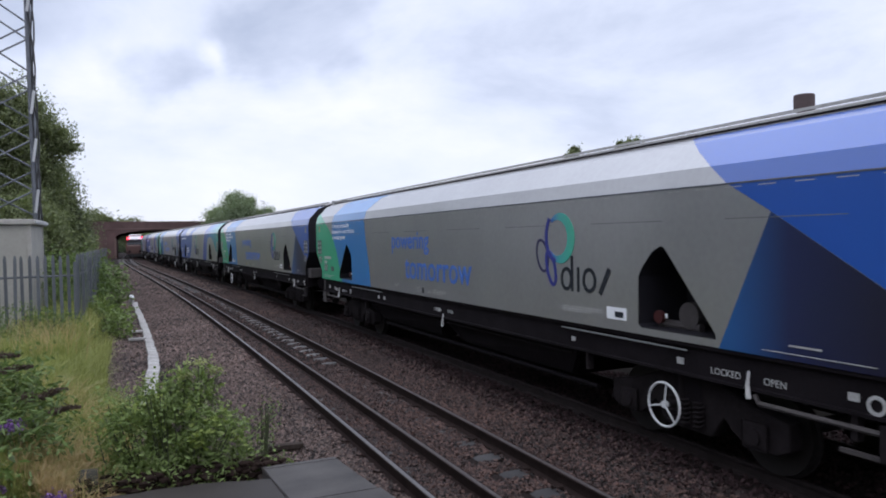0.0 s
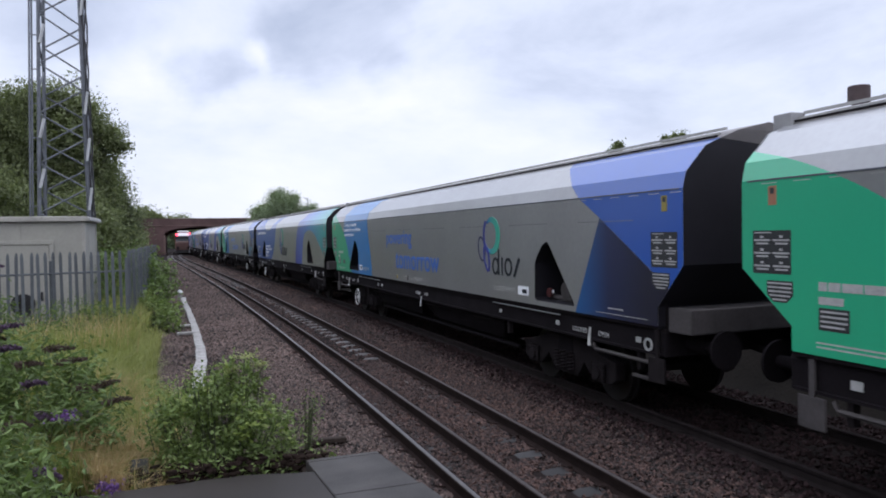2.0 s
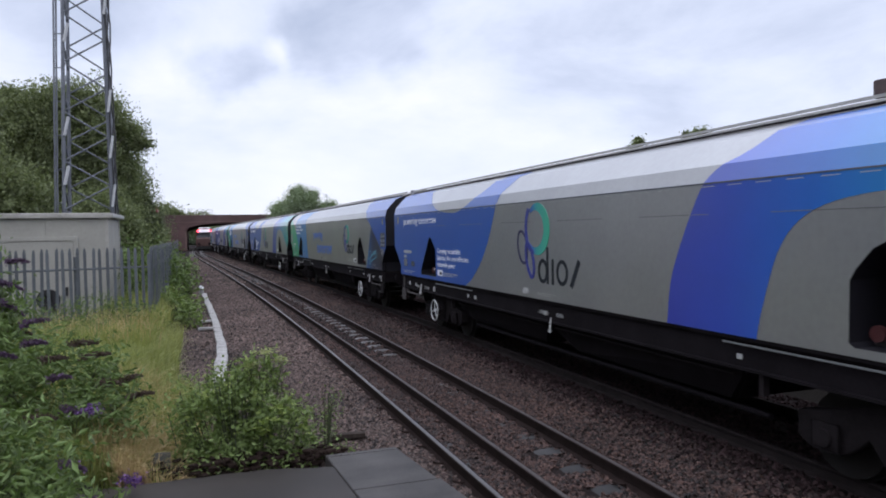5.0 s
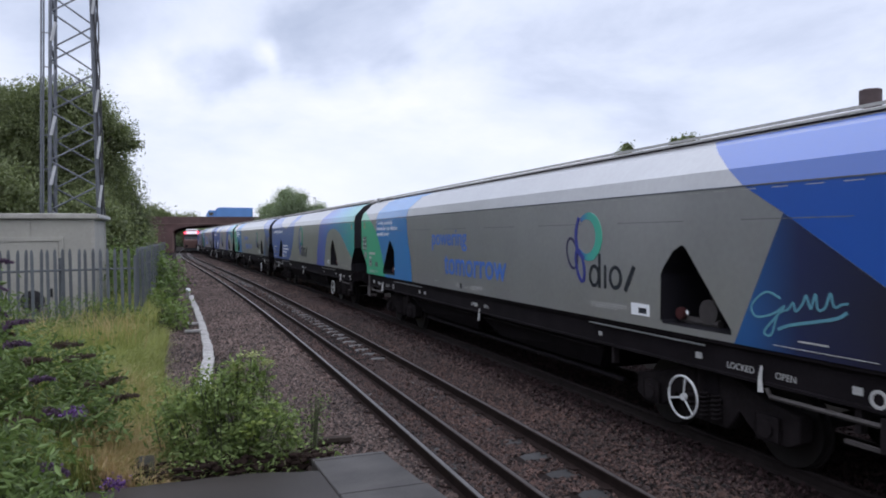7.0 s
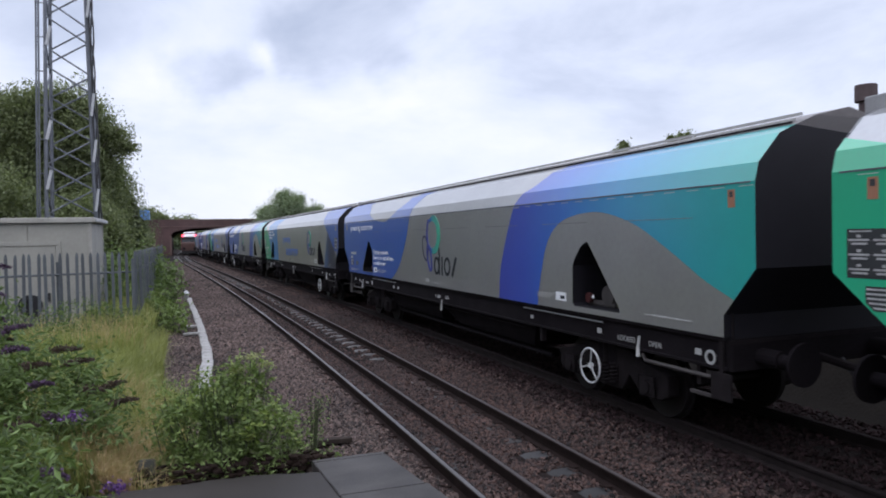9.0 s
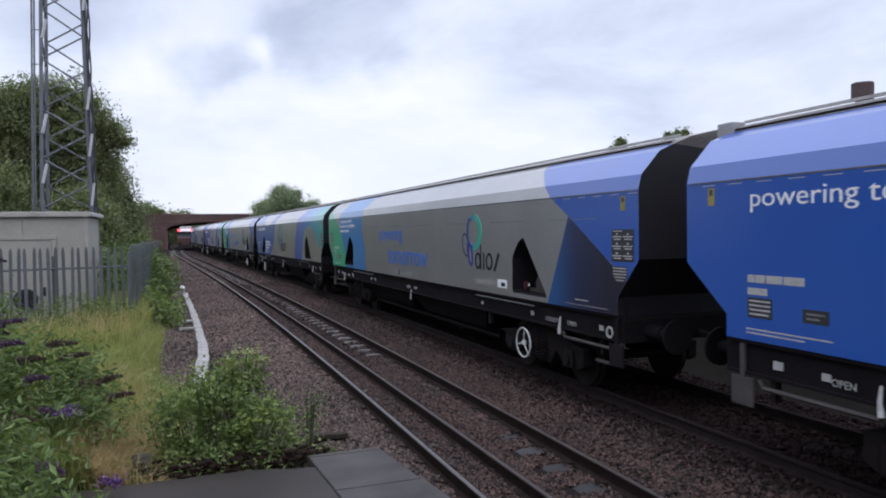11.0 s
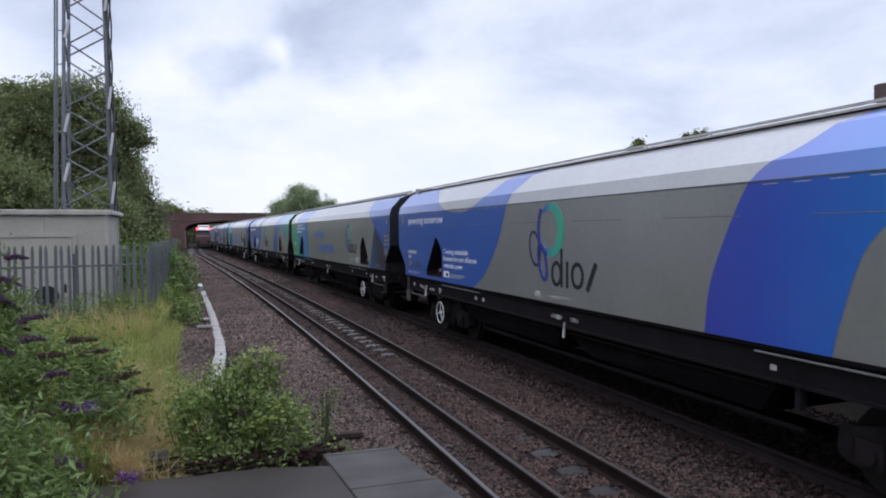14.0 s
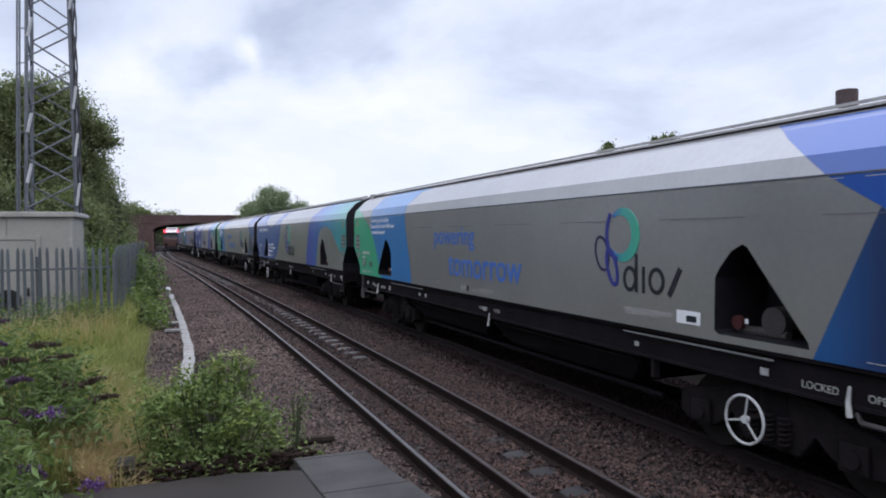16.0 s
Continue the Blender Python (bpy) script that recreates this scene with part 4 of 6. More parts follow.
        bars("small_print", 16.0, 16.9, 1.40, 1.44, 1, M_PALE, body, 0.006)
    for u, s in ((-0.25, 1), (17.50, -1)):
        plaque("warning_label", u - 0.055, u + 0.045, 2.71, 2.90, M_ORANGE if kind == "green" and s > 0 or kind != "green" and s < 0 else M_YELLOW, body, 0.007)
        plaque("label_sign", u - 0.03, u + 0.02, 2.82, 2.88, M_PLATE, body, 0.010)
        if not (kind != "green" and s > 0) and (plates or s > 0):
            a, b = (u - 0.26, u + 0.22)
            notice(a, b, 2.03, 2.46, body)
            shield(u + (0.08 if s > 0 else -0.08), 1.755, 1.965, body)
    for q0, q1 in ((0.28, 0.37), (0.385, 0.51), (0.525, 0.73), (0.745, 0.99)):
        plaque("number_block", q0, q1, 1.90, 1.98, M_PALE, body)
    plaque("number_block", 0.28, 0.54, 1.775, 1.845, M_PALE, body)
    plaque("data_plate", 0.28, 0.60, 1.54, 1.745, M_PLATE, body)
    bars("plate_writing", 0.30, 0.58, 1.555, 1.735, 4, M_PALE, body, 0.009)
    plaque("data_plate", 0.97, 1.26, 1.56, 1.69, M_PLATE, body)
    bars("plate_writing", 1.02, 1.22, 1.58, 1.67, 2, M_SCUFF, body, 0.009)
    bars("small_print", 0.25, 1.3, 1.36, 1.44, 2, M_PALE, body, 0.004)
    if print_:
        bm = bmesh.new()
        disc(bm, (-W - 0.003, CENTRE - 6.96, 1.40), 0.05, 0.01, "x", 14)
        part("yellow_dot", bm, M_YELLOW, body, "small round yellow mark")
        plaque("data_plate", 3.15, 3.45, 1.43, 1.58, M_WHITE, body)
        plaque("plate_mark", 3.27, 3.40, 1.46, 1.54, M_INK, body, 0.009)
        bars("small_print", 3.5, 4.2, 1.43, 1.53, 3, M_PALE, body, 0.008)
    if graffiti:
        pts = arc((16.11, 1.83), (15.93, 1.88), (15.75, 1.74), (15.80, 1.62), (16.02, 1.67), (16.16, 1.76), (16.08, 1.67), (15.91, 1.48), (16.0, 1.46), (16.08, 1.67), (16.2, 1.73), (16.26, 1.8), (16.29, 1.72), (16.37, 1.8), (16.41, 1.88), (16.46, 1.76), (16.51, 1.9), (16.54, 1.76), (16.62, 1.79), (16.67, 1.92), (16.71, 1.8), (16.79, 1.83), (16.85, 1.84))
        ribbon("spray_scrawl", pts, 0.022, M_SPRAY, body, 0.008)
        ribbon("spray_scrawl", arc((16.08, 1.52), (16.23, 1.58), (16.54, 1.65), (16.74, 1.70), (16.84, 1.76)), 0.03, M_SPRAY, body, 0.009)
    # underframe
    for side in (-1, 1):
        x = side * 1.27
        bm = bmesh.new()
        prism(bm, [(x - 0.05, 0.93), (x + 0.05, 0.93), (x + 0.05, 0.96), (x + 0.012, 0.96), (x + 0.012, 1.26), (x + 0.06, 1.26), (x + 0.06, 1.298), (x - 0.06, 1.298), (x - 0.06, 1.26), (x - 0.012, 1.26), (x - 0.012, 0.96), (x - 0.05, 0.96)], CENTRE - FAR_FOOT, CENTRE - NEAR_FOOT, "y")
        part("solebar", bm, M_BLACK, w)
    for y in (2.55, -1.95):
        bm = bmesh.new()
        prism(bm, [(y + 2.20, 1.27), (y - 2.20, 1.27), (y - 2.15, 0.80), (y - 1.75, 0.46), (y + 1.75, 0.46), (y + 2.15, 0.80)], -1.20, 1.20)
        for v in bm.verts:
            if v.co.z < 0.5:
                v.co.x *= 0.80
        bmesh.ops.bevel(bm, geom=bm.edges, offset=0.04, segments=2, affect="EDGES")
        pod = part("discharge_pod", bm, M_BLACK, w, "smooth black hopper discharge pod")
        part("pod_seam", boxes(((-1.215, y - 2.05, 0.83), (-1.19, y + 2.05, 0.85))), M_GRIME, pod)
    part("floor_pan", boxes(((-1.2, CENTRE - 17.4, 1.2), (1.2, CENTRE - 0.1, 1.27))), M_BLACK, w)
    for x, z in ((-0.95, 0.40), (0.95, 0.40)):
        bm = bmesh.new()
        tube(bm, [(x, CENTRE - 4.6, z), (x, CENTRE - 13.0, z)], 0.035, 8)
        part("brake_pipe", bm, M_BLACK, w)
    for u in (0.55, 3.9, 13.2, 16.9):
        part("hanger_bracket", boxes(((-1.285, CENTRE - u - 0.03, 0.70), (-1.20, CENTRE - u + 0.03, 0.97))), M_GRIME, w)
    part("low_step_bar", boxes(((-1.31, CENTRE - 17.25, 0.59), (-1.27, CENTRE - 16.78, 0.625))), M_DUST, w, "dusty grey step bar")
    for u in (0.9, 16.4):
        bm = bmesh.new()
        tube(bm, [(-1.30, CENTRE - u + 0.5, 0.90), (-1.30, CENTRE - u + 0.45, 0.82), (-1.30, CENTRE - u - 0.82, 0.82), (-1.30, CENTRE - u - 0.86, 0.90)], 0.026, 6)
        part("shunter_step", bm, M_DUST, w, "dusty grey step bar")
    # pale strips: the light along a thin pipe is put into their colour
    for a, b in ((2.95, 5.3), (12.7, 15.05)):
        part("sill_strip", boxes(((-1.345, CENTRE - b, 1.205), (-1.328, CENTRE - a, 1.222))), M_SCUFF, w, "thin metal strip, pale as a lit pipe")
    for y in (CENTRE - 2.7, CENTRE - 14.8):
        bogie(w, y)
        for q in (-0.95, 0.95):
            wheelset(w, y + q)
    end_gear(w, CENTRE + 0.10, 1)
    end_gear(w, CENTRE - 17.42, -1)
    if end_box:
        part("equipment_box", boxes(((-1.27, CENTRE - 17.86, 1.24), (1.27, CENTRE - 17.46, 1.54)), bevel=0.02), M_DUSTY, w, "dusty pale grey equipment box on the end platform")
    for u in wheel_u:
        bm = bmesh.new()
        ring = [(-1.375, CENTRE - u + 0.245 * math.cos(a), 0.565 + 0.245 * math.sin(a)) for a in [i * math.tau / 26 for i in range(26)]]
        tube(bm, ring, 0.0145, 6, closed=True)
        for a in (-0.25, 1.75, 3.95):
            tube(bm, [(-1.37, CENTRE - u, 0.565), (-1.375, CENTRE - u + 0.24 * math.cos(a), 0.565 + 0.24 * math.sin(a))], 0.011, 5)
        disc(bm, (-1.36, CENTRE - u, 0.565), 0.04, 0.05, "x", 10)
        hw = part("handwheel", bm, M_WHEELW, w, "white spoked handbrake wheel")
        bm = bmesh.new()
        tube(bm, [(-1.36, CENTRE - u, 0.565), (-1.05, CENTRE - u, 0.565)], 0.03, 8)
        tube(bm, [(-1.1, CENTRE - u, 0.5), (-1.1, CENTRE - u, 0.97)], 0.04, 8)
        part("handwheel_shaft", bm, M_GRIME, hw)
    # lever quadrants with their lettering on the solebar
    for u, flip in ((15.85, False), (1.75, True)):
        a, b = ("OPEN", "LOCKED") if flip else ("LOCKED", "OPEN")
        words("lettering", a, 0.10, at_side(u - 0.52, 1.01, -0.055), M_PALE, w)
        words("lettering", b, 0.10, at_side(u + 0.14, 1.01, -0.055), M_PALE, w)
        bm = bmesh.new()
        tube(bm, [(-1.32, CENTRE - u, 1.12), (-1.34, CENTRE - u, 0.98), (-1.36, CENTRE - u - 0.03, 0.86)], 0.014, 6, end=0.028)
        part("release_lever", bm, M_PALE, w, "white-tipped release lever")
    bm = bmesh.new()
    disc(bm, (-1.292, CENTRE - 2.70, 1.06), 0.065, 0.012, "x", 16, 0.04)
    part("star_mark", bm, M_PALE, w)
    disc_b = bmesh.new()
    disc(disc_b, (-1.292, CENTRE - 17.1, 1.04), 0.085, 0.012, "x", 18, 0.055)
    part("star_mark", disc_b, M_PALE, w)
    for u, s in ((0.62, 0.06), (1.18, 0.05), (4.95, 0.05), (5.35, 0.05), (8.45, 0.05), (12.9, 0.04), (14.9, 0.05), (16.9, 0.05)):
        part("solebar_mark", boxes(((-1.291, CENTRE - u - s, 1.04), (-1.275, CENTRE - u + s, 1.04 + s * 1.4))), M_PALE, w)
    for u in (0.18, 17.3):
        part("step_plate", boxes(((-1.335, CENTRE - u - 0.15, 0.60), (-1.31, CENTRE - u + 0.15, 0.90)), ((-1.33, CENTRE - u - 0.03, 0.9), (-1.30, CENTRE - u + 0.03, 1.25))), M_DUSTY if u < 1 else M_GRIME, w, "scuffed grey step plate")
    bm = bmesh.new()
    words("lettering", "LOCKED", 0.09, at_side(8.22, 1.05, -0.055), M_PALE, w)
    words("lettering", "OPEN", 0.09, at_side(8.84, 1.05, -0.055), M_PALE, w)
    tube(bm, [(-1.31, CENTRE - 8.7, 1.02), (-1.33, CENTRE - 8.7, 0.78)], 0.013, 6, end=0.026)
    part("release_lever", bm, M_PALE, w, "white-tipped release lever")
    return w


GREEN_LABEL = "grey hopper wagon with green and blue ends and large lettering"
TEAL_LABEL = "grey hopper wagon with royal blue and teal ends"
LENGTH = 19.413
green_near = wagon("green", (14.73,), GREEN_LABEL)
green_far = wagon("green", (2.93,), GREEN_LABEL, print_=True, end_box=True)
green_spray = wagon("green", (14.73,), "grey hopper wagon with blue ends and pale spray-paint scrawl", True)
teal_near = wagon("teal", (14.78,), TEAL_LABEL, plates=False)
teal_far = wagon("teal", (2.93,), TEAL_LABEL, shift=0.2)
teal_box = wagon("teal", (2.93,), TEAL_LABEL, end_box=True)
PLAN = {2: teal_box, 1: green_far, 3: green_spray, 4: teal_near, 6: teal_far, 7: green_near}
TRAIN = {}
for k in range(-1, 16):
    src = PLAN.get(k)
    TRAIN[k] = src or copy_thing(teal_far if k % 2 == 0 and k > 1 else green_near, Matrix())

# ---- plants ----
def leaf_cloud(name, pts, size, material, parent, label="", narrow=0.5, flat=0.0, hang=0.0):
    """Many small leaves, each folded along its middle, one at every point."""
    n = len(pts)
    c = np.asarray(pts, float)
    a = rng.standard_normal((n, 3))
    a[:, 2] = a[:, 2] * (1 - flat) - hang
    a /= np.linalg.norm(a, axis=1, keepdims=True)
    b = np.cross(a, rng.standard_normal((n, 3)) * (1 - flat) + np.array([0, 0, flat * 2.0]))
    b /= np.linalg.norm(b, axis=1, keepdims=True) + 1e-9
    nn = np.cross(a, b)
    s = size * (0.6 + 0.8 * rng.random((n, 1)))
    v = np.stack([c - a * s * 0.5, c + b * s * narrow * 0.5 + nn * s * 0.08, c + a * s * 0.5, c - b * s * narrow * 0.5 + nn * s * 0.08], 1).reshape(-1, 3)
    f = (np.array([[0, 1, 2], [0, 2, 3]])[None] + 4 * np.arange(n)[:, None, None]).reshape(-1, 3)
    return raw(name, v, f, material, parent, label)


def clumps(centre, radii, count, per, spread, shell=0.75):
    """Points in clumps over an uneven ellipsoid."""
    d = rng.standard_normal((count, 3))
    d /= np.linalg.norm(d, axis=1, keepdims=True)
    r = shell + (1 - shell) * rng.random((count, 1)) + 0.08 * rng.standard_normal((count, 1))
    q = np.asarray(centre) + d * r * np.asarray(radii)
    p = q[:, None] + np.clip(rng.standard_normal((count, per, 3)), -1.5, 1.5) * spread * (0.6 + 0.8 * rng.random((count, 1, 1)))
    return p.reshape(-1, 3), q


def blades(name, base, height, width, material, parent=None, label="", lean=0.35):
    n = len(base)
    c = np.asarray(base, float)
    a = rng.random(n) * math.tau
    side = np.stack([np.cos(a), np.sin(a), 0 * a], 1)
    tip = np.stack([-np.sin(a + rng.standard_normal(n)), np.cos(a + rng.standard_normal(n)), 0 * a], 1)
    h = height * (0.5 + 0.8 * rng.random((n, 1)))
    w = width * (0.6 + 0.8 * rng.random((n, 1)))
    k = lean * h * rng.random((n, 1))
    up = np.array([0, 0, 1.0])
    m = c + up * h * 0.6 + tip * k * 0.4
    e = c + up * h + tip * k * 1.6 - up * k * 0.5
    v = np.stack([c - side * w / 2, c + side * w / 2, m + side * w * 0.4, m - side * w * 0.4, e], 1).reshape(-1, 3)
    o = 5 * np.arange(n)
    f = [(i, i + 1, i + 2, i + 3) for i in o.tolist()] + [(i + 3, i + 2, i + 4) for i in o.tolist()]
    return raw(name, v, f, material, parent, label)


def tree(place, trunk_h, crowns, material, label, leaf=0.24, count=300, per=55, spread=0.42, hang=0.0, name="tree", dense=0.75, bark=0.22):
    x, y = place
    z = land(x, y)
    t = thing(name, Matrix.Translation((x, y, z)), label, "tree")
    bm = bmesh.new()
    tube(bm, [(0, 0, -0.1), (0.1, 0.05, trunk_h * 0.4), (-0.05, 0.1, trunk_h * 0.75), (0.1, 0, trunk_h)], bark, 9, end=bark * 0.35)
    for (cx, cy, cz), rad in crowns:
        for i in range(5):
            a = random.uniform(0, math.tau)
            e = (cx + rad[0] * 0.7 * math.cos(a), cy + rad[1] * 0.7 * math.sin(a), cz + rad[2] * random.uniform(-0.4, 0.7))
            s = (0, 0, min(trunk_h * random.uniform(0.45, 0.95), max(0.5, e[2] - 0.5)))
            mpt = ((s[0] + e[0]) * 0.5 + random.uniform(-0.3, 0.3), (s[1] + e[1]) * 0.5, (s[2] + e[2]) * 0.5 + 0.4)
            tube(bm, [s, mpt, e], bark * 0.35, 6, end=0.03)
    part("trunk", bm, M_BARK, t, smooth=True)
    pts, core = [], []
    for c, rad in crowns:
        k = max(12, int(count * (rad[0] * rad[2]) / 12))
        p, q = clumps(c, rad, k, per, spread, dense)
        pts.append(p)
        inner = rng.standard_normal((k * 14, 3))
        inner *= (rng.random((k * 14, 1)) ** 0.4 * 0.82) / np.linalg.norm(inner, axis=1, keepdims=True)
        core.append(np.asarray(c) + inner * np.asarray(rad))
        if hang:
            m = 40
            drop = np.linspace(0, 1.6, m)
            for s in q[: k // 3]:
                pts.append(s + np.stack([rng.standard_normal(m) * 0.08, rng.standard_normal(m) * 0.08, -drop * hang], 1))
    leaf_cloud("crown", np.concatenate(pts), leaf, material, t, hang=hang * 0.5)
    leaf_cloud("inner_crown", np.concatenate(core), leaf * 2.2, material, t, narrow=0.8)
    return t


# three unseen trees on the near side, added to darken the wagons' reflections
tree((-14, 24), 6, [((0, 0, 5.5), (4, 3.5, 4.5)), ((-4, 0, 5), (4, 3, 4.5))], M_LEAFT, "unseen tree added to darken reflections in the wagon sides", count=90, leaf=0.35)
tree((-17, 11), 6, [((0, 0, 5.5), (4, 5.0, 4.5)), ((-2, 7, 5), (4, 4, 4.5))], M_LEAFT, "unseen tree added to darken reflections in the wagon sides", count=90, leaf=0.35)
tree((-17, -3), 6, [((0, 0, 5.5), (4, 5.5, 4.5)), ((-2, -8, 5), (4, 5, 4.5))], M_LEAFT, "unseen tree added to darken reflections in the wagon sides", count=90, leaf=0.35)
# the wood behind the cabin and on along the line
tree((-8.6, 41), 6.5, [((0.2, 0, 6.0), (3.0, 3.0, 3.6)), ((2.6, 0.5, 5.0), (2.8, 2.6, 3.2)), ((-3.4, 0, 4.0), (2.8, 3, 3.2)), ((-0.9, 0, 9.0), (0.8, 1, 0.9)), ((-4.6, 0, 7.1), (0.9, 1, 0.8))], M_LEAFT, "tall dark green broadleaf tree behind the cabin", count=520, leaf=0.15, spread=0.3)
tree((-6.6, 40), 5.5, [((0.4, 0, 7.2), (2.5, 2.2, 2.9)), ((0.9, 0, 4.2), (2.0, 2, 2.9)), ((-0.5, 0, 8.2), (1.8, 1.8, 1.7)), ((1.5, 0, 8.7), (0.9, 0.9, 0.7)), ((2.5, 0, 7.4), (1.0, 1, 0.7)), ((3.2, 0, 6.9), (0.55, 0.6, 0.3)), ((1.9, 0, 5.6), (0.9, 1.0, 0.6)), ((2.1, 0, 4.2), (0.8, 1.0, 0.5))], M_LEAFT, "dark green broadleaf tree with ragged edge beside the line", count=620, leaf=0.14, dense=0.66, spread=0.28)
tree((-4.7, 47), 6.0, [((0.0, 0, 4.6), (1.3, 1.6, 2.4)), ((0.9, 0, 3.6), (0.7, 1.0, 1.5)), ((1.3, 0, 2.4), (0.8, 1.0, 1.4))], M_LEAFB, "drooping birch tree at the edge of the wood", leaf=0.12, count=300, spread=0.35, hang=1.0, name="birch_tree", bark=0.12)
tree((-15.5, 44), 6.5, [((0, 0, 4.9), (4.2, 3.5, 4.0)), ((-4, 1, 4.8), (3.8, 3, 4.2)), ((3.6, -1, 3.8), (3.2, 3, 3.2))], M_LEAFT, "tall dark green broadleaf tree in a thick wood", count=400, leaf=0.16, spread=0.32)
tree((-9.0, 32), 3.5, [((0, 0, 3.2), (3.2, 2.2, 2.6)), ((4.2, 1.5, 2.3), (2.4, 2.2, 2.0))], M_LEAFT, "low dark green tree behind the steel mast", count=480, leaf=0.14, spread=0.3)
tree((-9, 158), 6, [((0, 0, 6.0), (5.0, 4, 2.6)), ((6, 0, 4.6), (3.5, 3, 2.4))], M_LEAFT, "distant dark trees beyond the road bridge", leaf=0.4, count=90, spread=0.7)
tree((14.8, 118), 6.0, [((0, 0, 5.6), (3.2, 3.0, 2.7)), ((-3.0, 0, 4.1), (2.7, 3, 2.3)), ((4.2, 0, 4.1), (2.6, 2.4, 2.0)), ((-0.9, 0, 7.3), (1.4, 1.3, 1.2)), ((1.8, 0, 7.0), (1.1, 1, 1.0))], M_LEAFF, "round-topped green tree beyond the train", leaf=0.19, count=200, spread=0.45, dense=0.62)
tree((26.2, 38.5), 5.0, [((0, 0, 4.6), (1.1, 1.2, 1.4)), ((0.05, 0, 6.0), (0.22, 0.3, 0.4))], M_LEAFT, "small pointed tree behind the train", leaf=0.14, count=300, per=30, spread=0.2, bark=0.1)
tree((30.7, 38.6), 5.2, [((0, 0, 4.75), (2.0, 1.6, 1.6)), ((-0.6, 0, 6.5), (0.22, 0.25, 0.4)), ((0.1, 0, 6.65), (0.22, 0.25, 0.42)), ((0.75, 0, 6.7), (0.2, 0.25, 0.4))], M_LEAFT, "small tree with thin top shoots behind the train", leaf=0.13, count=300, per=30, spread=0.16, bark=0.1)


def scatter(n, x0, x1, y0, y1, power=1.0, keep=None):
    x = x0 + (x1 - x0) * rng.random(n)
    y = y0 + (y1 - y0) * rng.random(n) ** power
    p = [(a + bend(b), b, land(a + bend(b), b) - 0.02) for a, b in zip(x, y) if keep is None or keep(a, b)]
    return np.array(p)


def patch(x, y):
    return noise.noise(Vector((x * 0.9, y * 0.5, 3.3)))


edge_ok = lambda a, b: a < -0.12 - 0.35 * (b > 11) + 0.25 * noise.noise(Vector((b * 0.7, 1, 0))) and not (a < -0.9 and 13.2 < b < 60 and a < -1.1 and b > 15)
tagged(blades("meadow_grass", scatter(46000, -4.2, 0.15, 6.2, 13.6, 1.0, lambda a, b: edge_ok(a, b) and patch(a, b) > -0.3), 0.42, 0.009, M_GREEN, lean=0.7), "long green meadow grass on the bank", "grass", kind="stuff")
tagged(blades("meadow_grass", scatter(30000, -3.5, 0.1, 6.2, 14, 1.0, lambda a, b: edge_ok(a, b)), 0.36, 0.008, M_GREEN2, lean=0.8), "fresh green grass on the bank", "grass", kind="stuff")
tagged(blades("dry_grass", scatter(9500, -2.0, 0.2, 6.1, 10.5, 1.2, lambda a, b: edge_ok(a, b) and patch(a, b) < 0.1), 0.46, 0.008, M_STRAW, lean=0.6), "dry straw-coloured grass in tufts", "grass", kind="stuff")
tagged(blades("dry_grass", scatter(3500, -0.95, 0.05, 6.4, 7.4, 1.0), 0.50, 0.007, M_STRAW, lean=0.6), "dry straw-coloured grass over the platform edge", "grass", kind="stuff")
tagged(blades("dry_grass", scatter(5000, -0.75, 0.8, 6.14, 6.5, 1.0, lambda a, b: patch(a * 5, b * 3) > -0.05) + np.array([0, 0, 0.26]), 0.16, 0.007, M_STRAW, lean=0.8), "short dry grass over the crumbling platform end", "grass", kind="stuff")
tagged(blades("fence_weeds", scatter(14000, -6.2, -0.85, 13.0, 18.15, 1.0, lambda a, b: patch(a, b) > -0.1), 0.62, 0.012, M_GREEN, lean=0.6), "tall green weeds in front of the palisade fence", "weeds", kind="stuff")
tagged(blades("fence_weeds", scatter(3500, -5.8, -0.8, 13.0, 18.1, 1.0, lambda a, b: patch(a * 1.4, b * 2) > 0.0), 0.8, 0.010, M_STRAW, lean=0.5), "dry stalks in front of the palisade fence", "weeds", kind="stuff")
tagged(blades("meadow_grass", scatter(22000, -6.0, -0.1, 13.0, 18.2, 1.0, lambda a, b: a < -0.45 + 0.3 * noise.noise(Vector((b * 0.6, 2, 0)))), 0.45, 0.013, M_GREEN2, lean=0.7), "fresh green grass in front of the palisade fence", "grass", kind="stuff")
tagged(blades("bank_weeds", scatter(22000, -2.2, -0.5, 17, 75, 1.3, lambda a, b: a < -0.75 + 0.3 * noise.noise(Vector((b * 0.4, 0, 0)))), 0.75, 0.025, M_GREEN2, lean=0.6), "tall green weeds along the fence and the track", "weeds", kind="stuff")


